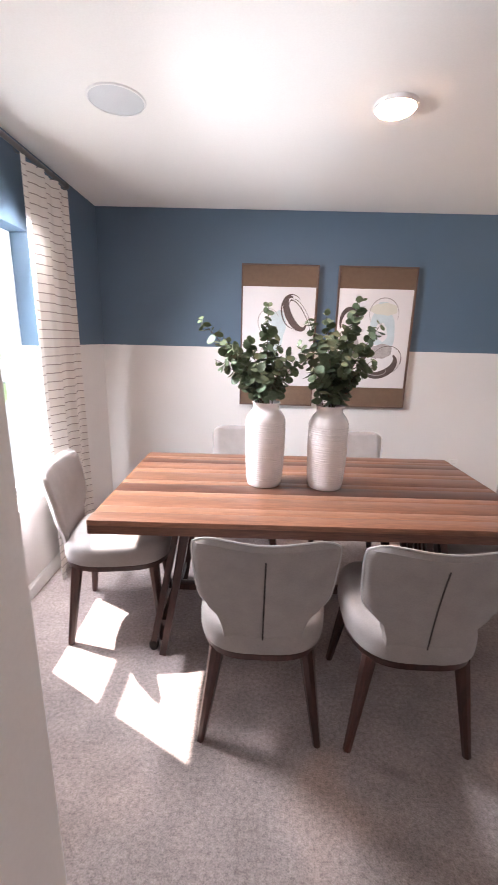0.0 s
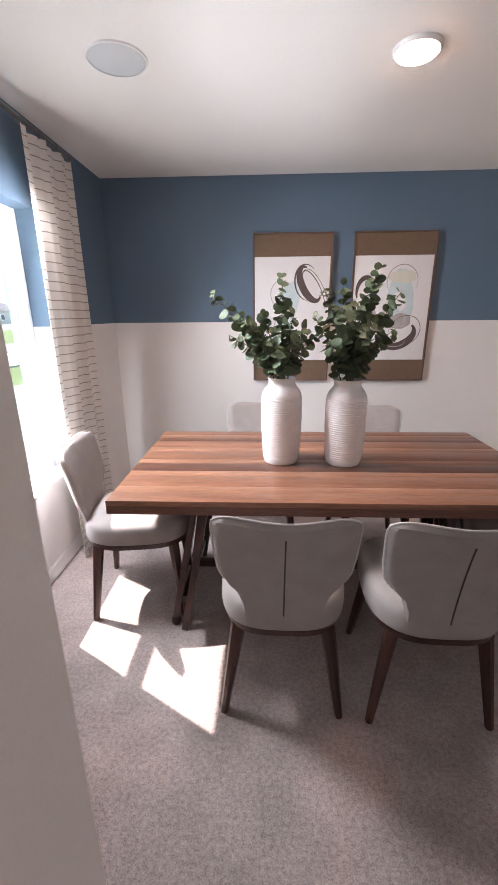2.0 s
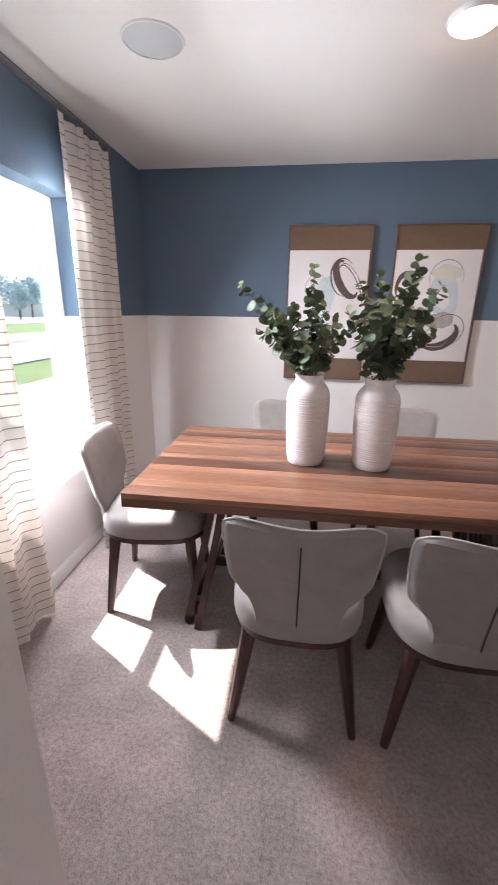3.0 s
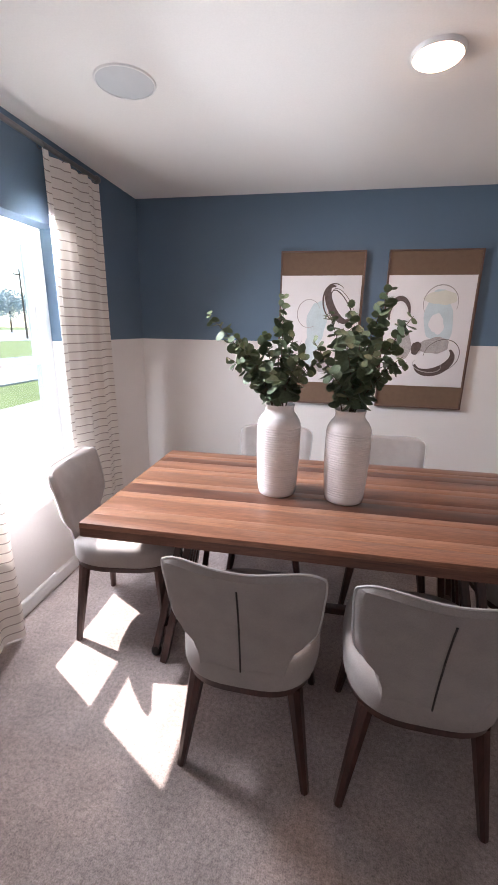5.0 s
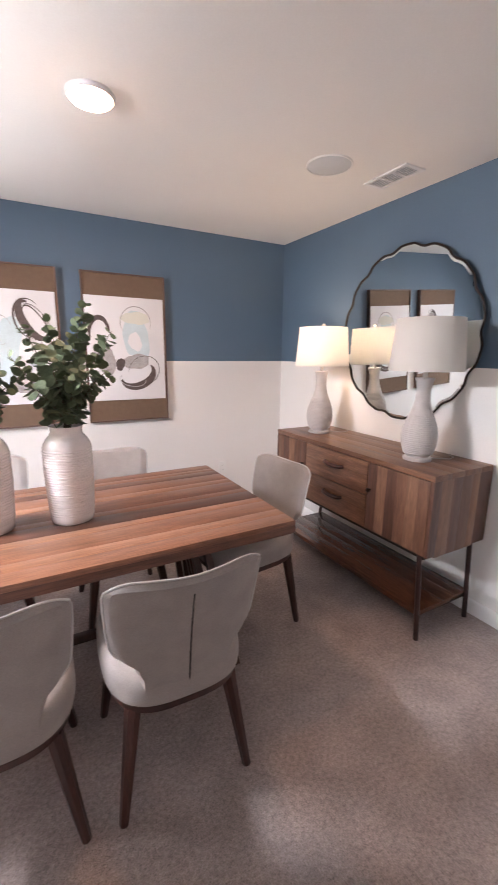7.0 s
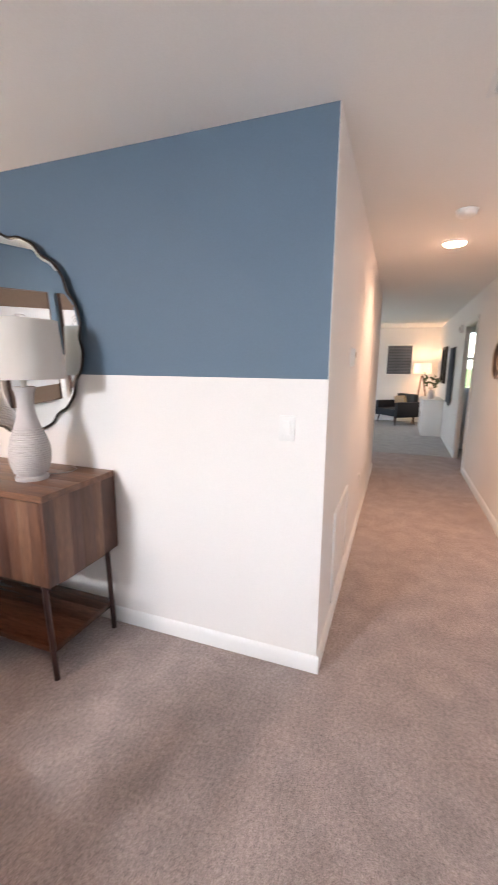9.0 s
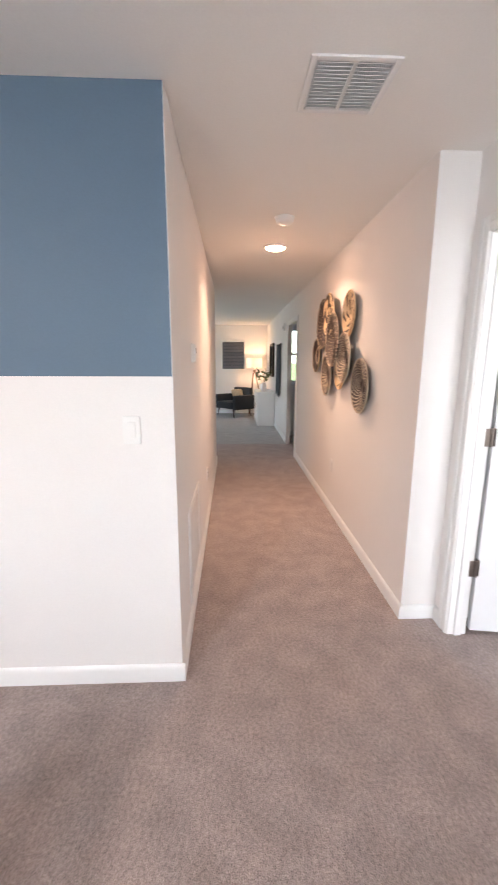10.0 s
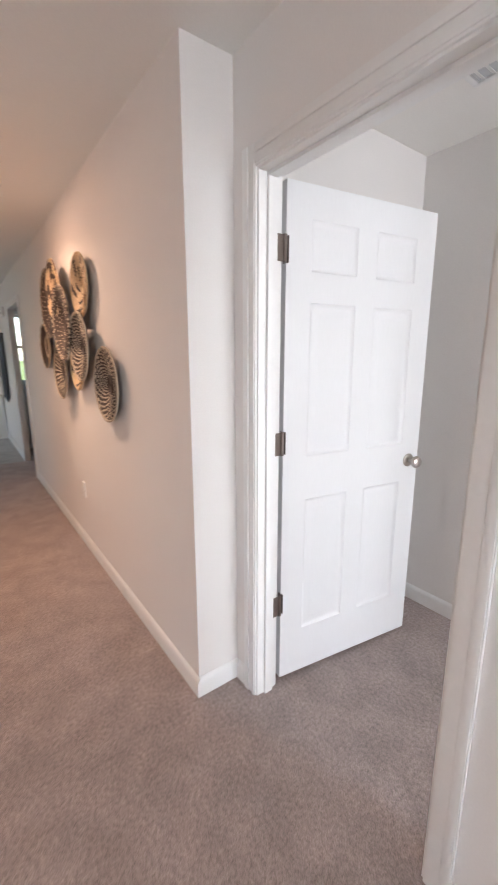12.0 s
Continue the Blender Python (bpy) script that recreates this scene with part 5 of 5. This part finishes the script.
part("vase_body", lathe(bmesh.new(), [(0, 0), (0.05, 0), (0.075, 0.07), (0.06, 0.15), (0.03, 0.2), (0.035, 0.22), (0.025, 0.22), (0, 0.18)], 24), GLAZE, pv)
rp = random.Random(4)
for k in range(7):
    a, l = rp.uniform(0, 6.28), rp.uniform(0.22, 0.36)
    tip = Vector((0.45 * l * math.cos(a), 0.7 * l * math.sin(a), 0.2 + l))
    st = part("stem", tube(bmesh.new(), [(0, 0, 0.16), tip * 0.6 + Vector((0, 0, 0.06)), tip], 0.003, 5), TWIG, pv)
    for j in range(7):
        ob = new("leaf", LEAVES[2])
        p0 = Vector((0, 0, 0.16)).lerp(tip, 0.45 + 0.08 * j)
        ob.matrix_basis = Matrix.Translation(p0) @ Euler((rp.uniform(-1, 1), rp.uniform(-1, 1), rp.uniform(0, 6))).to_matrix().to_4x4() @ Matrix.Scale(1.25, 4)
        ob.parent = pv
fm = thing("wall_mirror", "dark framed mirror above the white cabinet", "mirror", at=pose(10.40, HS, 1.10))
for q in ((-0.36, -0.31, 0, 0.76), (0.31, 0.36, 0, 0.76), (-0.31, 0.31, 0, 0.05), (-0.31, 0.31, 0.71, 0.76)):
    part("frame", boxed(q[0], q[1], 0, 0.05, q[2], q[3], bevel=0.004), IRON, fm)
part("mirror_glass", boxed(-0.31, 0.31, 0.004, 0.02, 0.05, 0.71), MIRROR, fm)
wh = thing("wall_hanging", "grey-blue draped textile hanging on the white wall", "wall hanging", at=pose(9.05, HS, 0.78))
cl, rows = bmesh.new(), []
for k in range(13):
    rows.append([])
    for i in range(41):
        u, v = i / 40, k / 12
        edge = 0.05 * math.sin(9 * u + 1.0) * (1 - v)
        rows[-1].append(cl.verts.new((-0.36 + 0.72 * u, 0.022 + 0.014 * math.sin(26 * u + 1.5 * v) * (0.5 + 0.5 * (1 - v)), v * 1.0 + edge)))
for a, b in zip(rows, rows[1:]):
    for i in range(40):
        cl.faces.new((a[i], a[i + 1], b[i + 1], b[i]))
bmesh.ops.solidify(cl, geom=cl.faces[:], thickness=0.004)
bmesh.ops.recalc_face_normals(cl, faces=cl.faces[:])
part("cloth", cl, HANGING, wh)
part("dowel", tube(bmesh.new(), [(-0.38, 0.022, 1.005), (0.38, 0.022, 1.005)], 0.012, 10), IRON, wh)
ch = thing("door_chime", "small white chime box high on the wall", "door chime", at=pose(8.2, HS, 2.06))
part("case", boxed(-0.08, 0.08, 0, 0.045, -0.06, 0.06, bevel=0.006), PLASTIC, ch)
part("grille", boxed(-0.05, 0.05, 0.0455, 0.049, -0.03, 0.03, bevel=0.001), INK_GREY, ch)
tr = thing("opening_trim", "white painted casing round the side opening", "door frame", kind="structure")
part("casing", boxed(7.73, 7.80, HS + 0.001, HS + 0.016, 0, 2.12, bevel=0.003), TRIM, tr)
part("casing", boxed(6.73, 6.80, HS + 0.001, HS + 0.016, 0, 2.12, bevel=0.003), TRIM, tr)
part("head_casing", boxed(6.80, 7.73, HS + 0.001, HS + 0.016, 2.05, 2.12, bevel=0.003), TRIM, tr)

# ---- outdoors ----
structure("ground", boxed(-300, 300, -300, 300, -0.6, -0.25), GRASS, "mown lawn reaching to the horizon", "lawn")
structure("driveway", boxed(-6.3, -1.6, -3.0, 60, -0.249, -0.20, bevel=0.01), CONCRETE, "pale concrete drive", "driveway")
structure("road", boxed(-16.2, -9.1, -200, 200, -0.249, -0.22), CONCRETE, "pale sunlit road beyond the lawn", "road")
for xk in (-9.1, -16.35):
    structure("kerb", boxed(xk, xk + 0.15, -200, 200, -0.249, -0.19, bevel=0.02), CONCRETE, "concrete kerb", "kerb")
structure("sandy_lot", boxed(-100, -34, -200, 300, -0.249, -0.21), CONCRETE, "pale bare lot beyond the grass", "lot")
# slab added out of view; it blocks direct sun from the entry opening
structure("unseen_sun_shield", boxed(-3.6, WW - 0.2, -1.7, 0.5, 2.58, 2.76, bevel=0.01), STUCCO, "unseen flat slab added to keep sun out of the entry window", "porch roof")


def far_house(x, y0, rz):
    h = thing("house", "single-storey beige stucco house across the road", "house", "houses across the road", at=pose(x, y0, -0.25, 0, 0, rz))
    part("wall", boxed(-5, 5, -7, 7, 0, 2.9), STUCCO, h)
    rf = bmesh.new()
    lo = [rf.verts.new(p) for p in ((-5.6, -7.6, 2.9), (5.6, -7.6, 2.9), (5.6, 7.6, 2.9), (-5.6, 7.6, 2.9))]
    hi = [rf.verts.new(p) for p in ((0, -3, 5.0), (0, 3, 5.0))]
    for f in ((lo[0], lo[1], hi[0]), (lo[1], lo[2], hi[1], hi[0]), (lo[2], lo[3], hi[1]), (lo[3], lo[0], hi[0], hi[1]), lo):
        rf.faces.new(f)
    bmesh.ops.recalc_face_normals(rf, faces=rf.faces[:])
    part("roof", rf, SHINGLE, h)
    for yy in (-4.5, -1.2, 4.4):
        w = part("window", boxed(4.98, 5.05, yy - 0.7, yy + 0.7, 0.9, 2.2), VINYL, h)
        part("pane", boxed(5.055, 5.06, yy - 0.6, yy + 0.6, 1.0, 2.1), DARKART, w)
    part("garage_door", boxed(4.98, 5.05, 1.0, 3.4, 0, 2.2), VINYL, h)


far_house(-64, 96, 0)
far_house(-72, 52, 0)


def tree(x, y0, h, seed):
    rnd = random.Random(seed)
    t = thing("tree", "leafy street tree beyond the road", "tree", "trees", at=pose(x, y0, -0.25))
    tk = bmesh.new()
    tube(tk, [(0, 0, 0), (0.1, 0.05, h * 0.3), (0.0, 0.1, h * 0.7)], [0.22, 0.16, 0.06], 8)
    for k in range(6):
        a = k * 1.05 + rnd.random()
        tube(tk, [(0.05, 0.05, h * (0.28 + 0.06 * k)), (1.3 * math.cos(a), 1.3 * math.sin(a), h * (0.45 + 0.07 * k))], [0.08, 0.02], 6)
    part("trunk", tk, BARK, t)
    verts, faces = [], []
    for k in range(1500):
        a, b, r = rnd.uniform(0, 6.28), rnd.uniform(-1, 1), rnd.random() ** 0.4
        lump = 1 + 0.3 * math.sin(3 * a + seed) * math.cos(4 * b + seed)
        c = Vector((h * 0.33 * r * lump * math.cos(a) * math.sqrt(1 - b * b), h * 0.33 * r * lump * math.sin(a) * math.sqrt(1 - b * b), h * 0.66 + h * 0.33 * r * b * lump))
        u = Vector((rnd.uniform(-1, 1), rnd.uniform(-1, 1), rnd.uniform(-1, 1))).normalized() * 0.26
        v = u.orthogonal().normalized() * 0.18
        i = len(verts)
        verts += [c - u, c + v, c + u, c - v]
        faces.append((i, i + 1, i + 2, i + 3))
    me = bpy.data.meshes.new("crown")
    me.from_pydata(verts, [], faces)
    # crown takes the foliage colour with the haze already mixed in
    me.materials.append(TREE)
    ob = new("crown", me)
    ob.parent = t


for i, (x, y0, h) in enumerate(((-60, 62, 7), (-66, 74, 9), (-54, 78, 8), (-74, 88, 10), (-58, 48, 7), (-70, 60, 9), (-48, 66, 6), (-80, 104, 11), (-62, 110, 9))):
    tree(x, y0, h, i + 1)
pole = thing("utility_pole", "wooden utility pole beyond the road", "utility pole", at=pose(-38, 48, -0.25))
part("post", tube(bmesh.new(), [(0, 0, 0), (0, 0, 8.5)], [0.14, 0.09], 10), BARK, pole)
part("crossarm", boxed(-0.06, 0.06, -1.1, 1.1, 7.7, 7.85, bevel=0.01), BARK, pole)
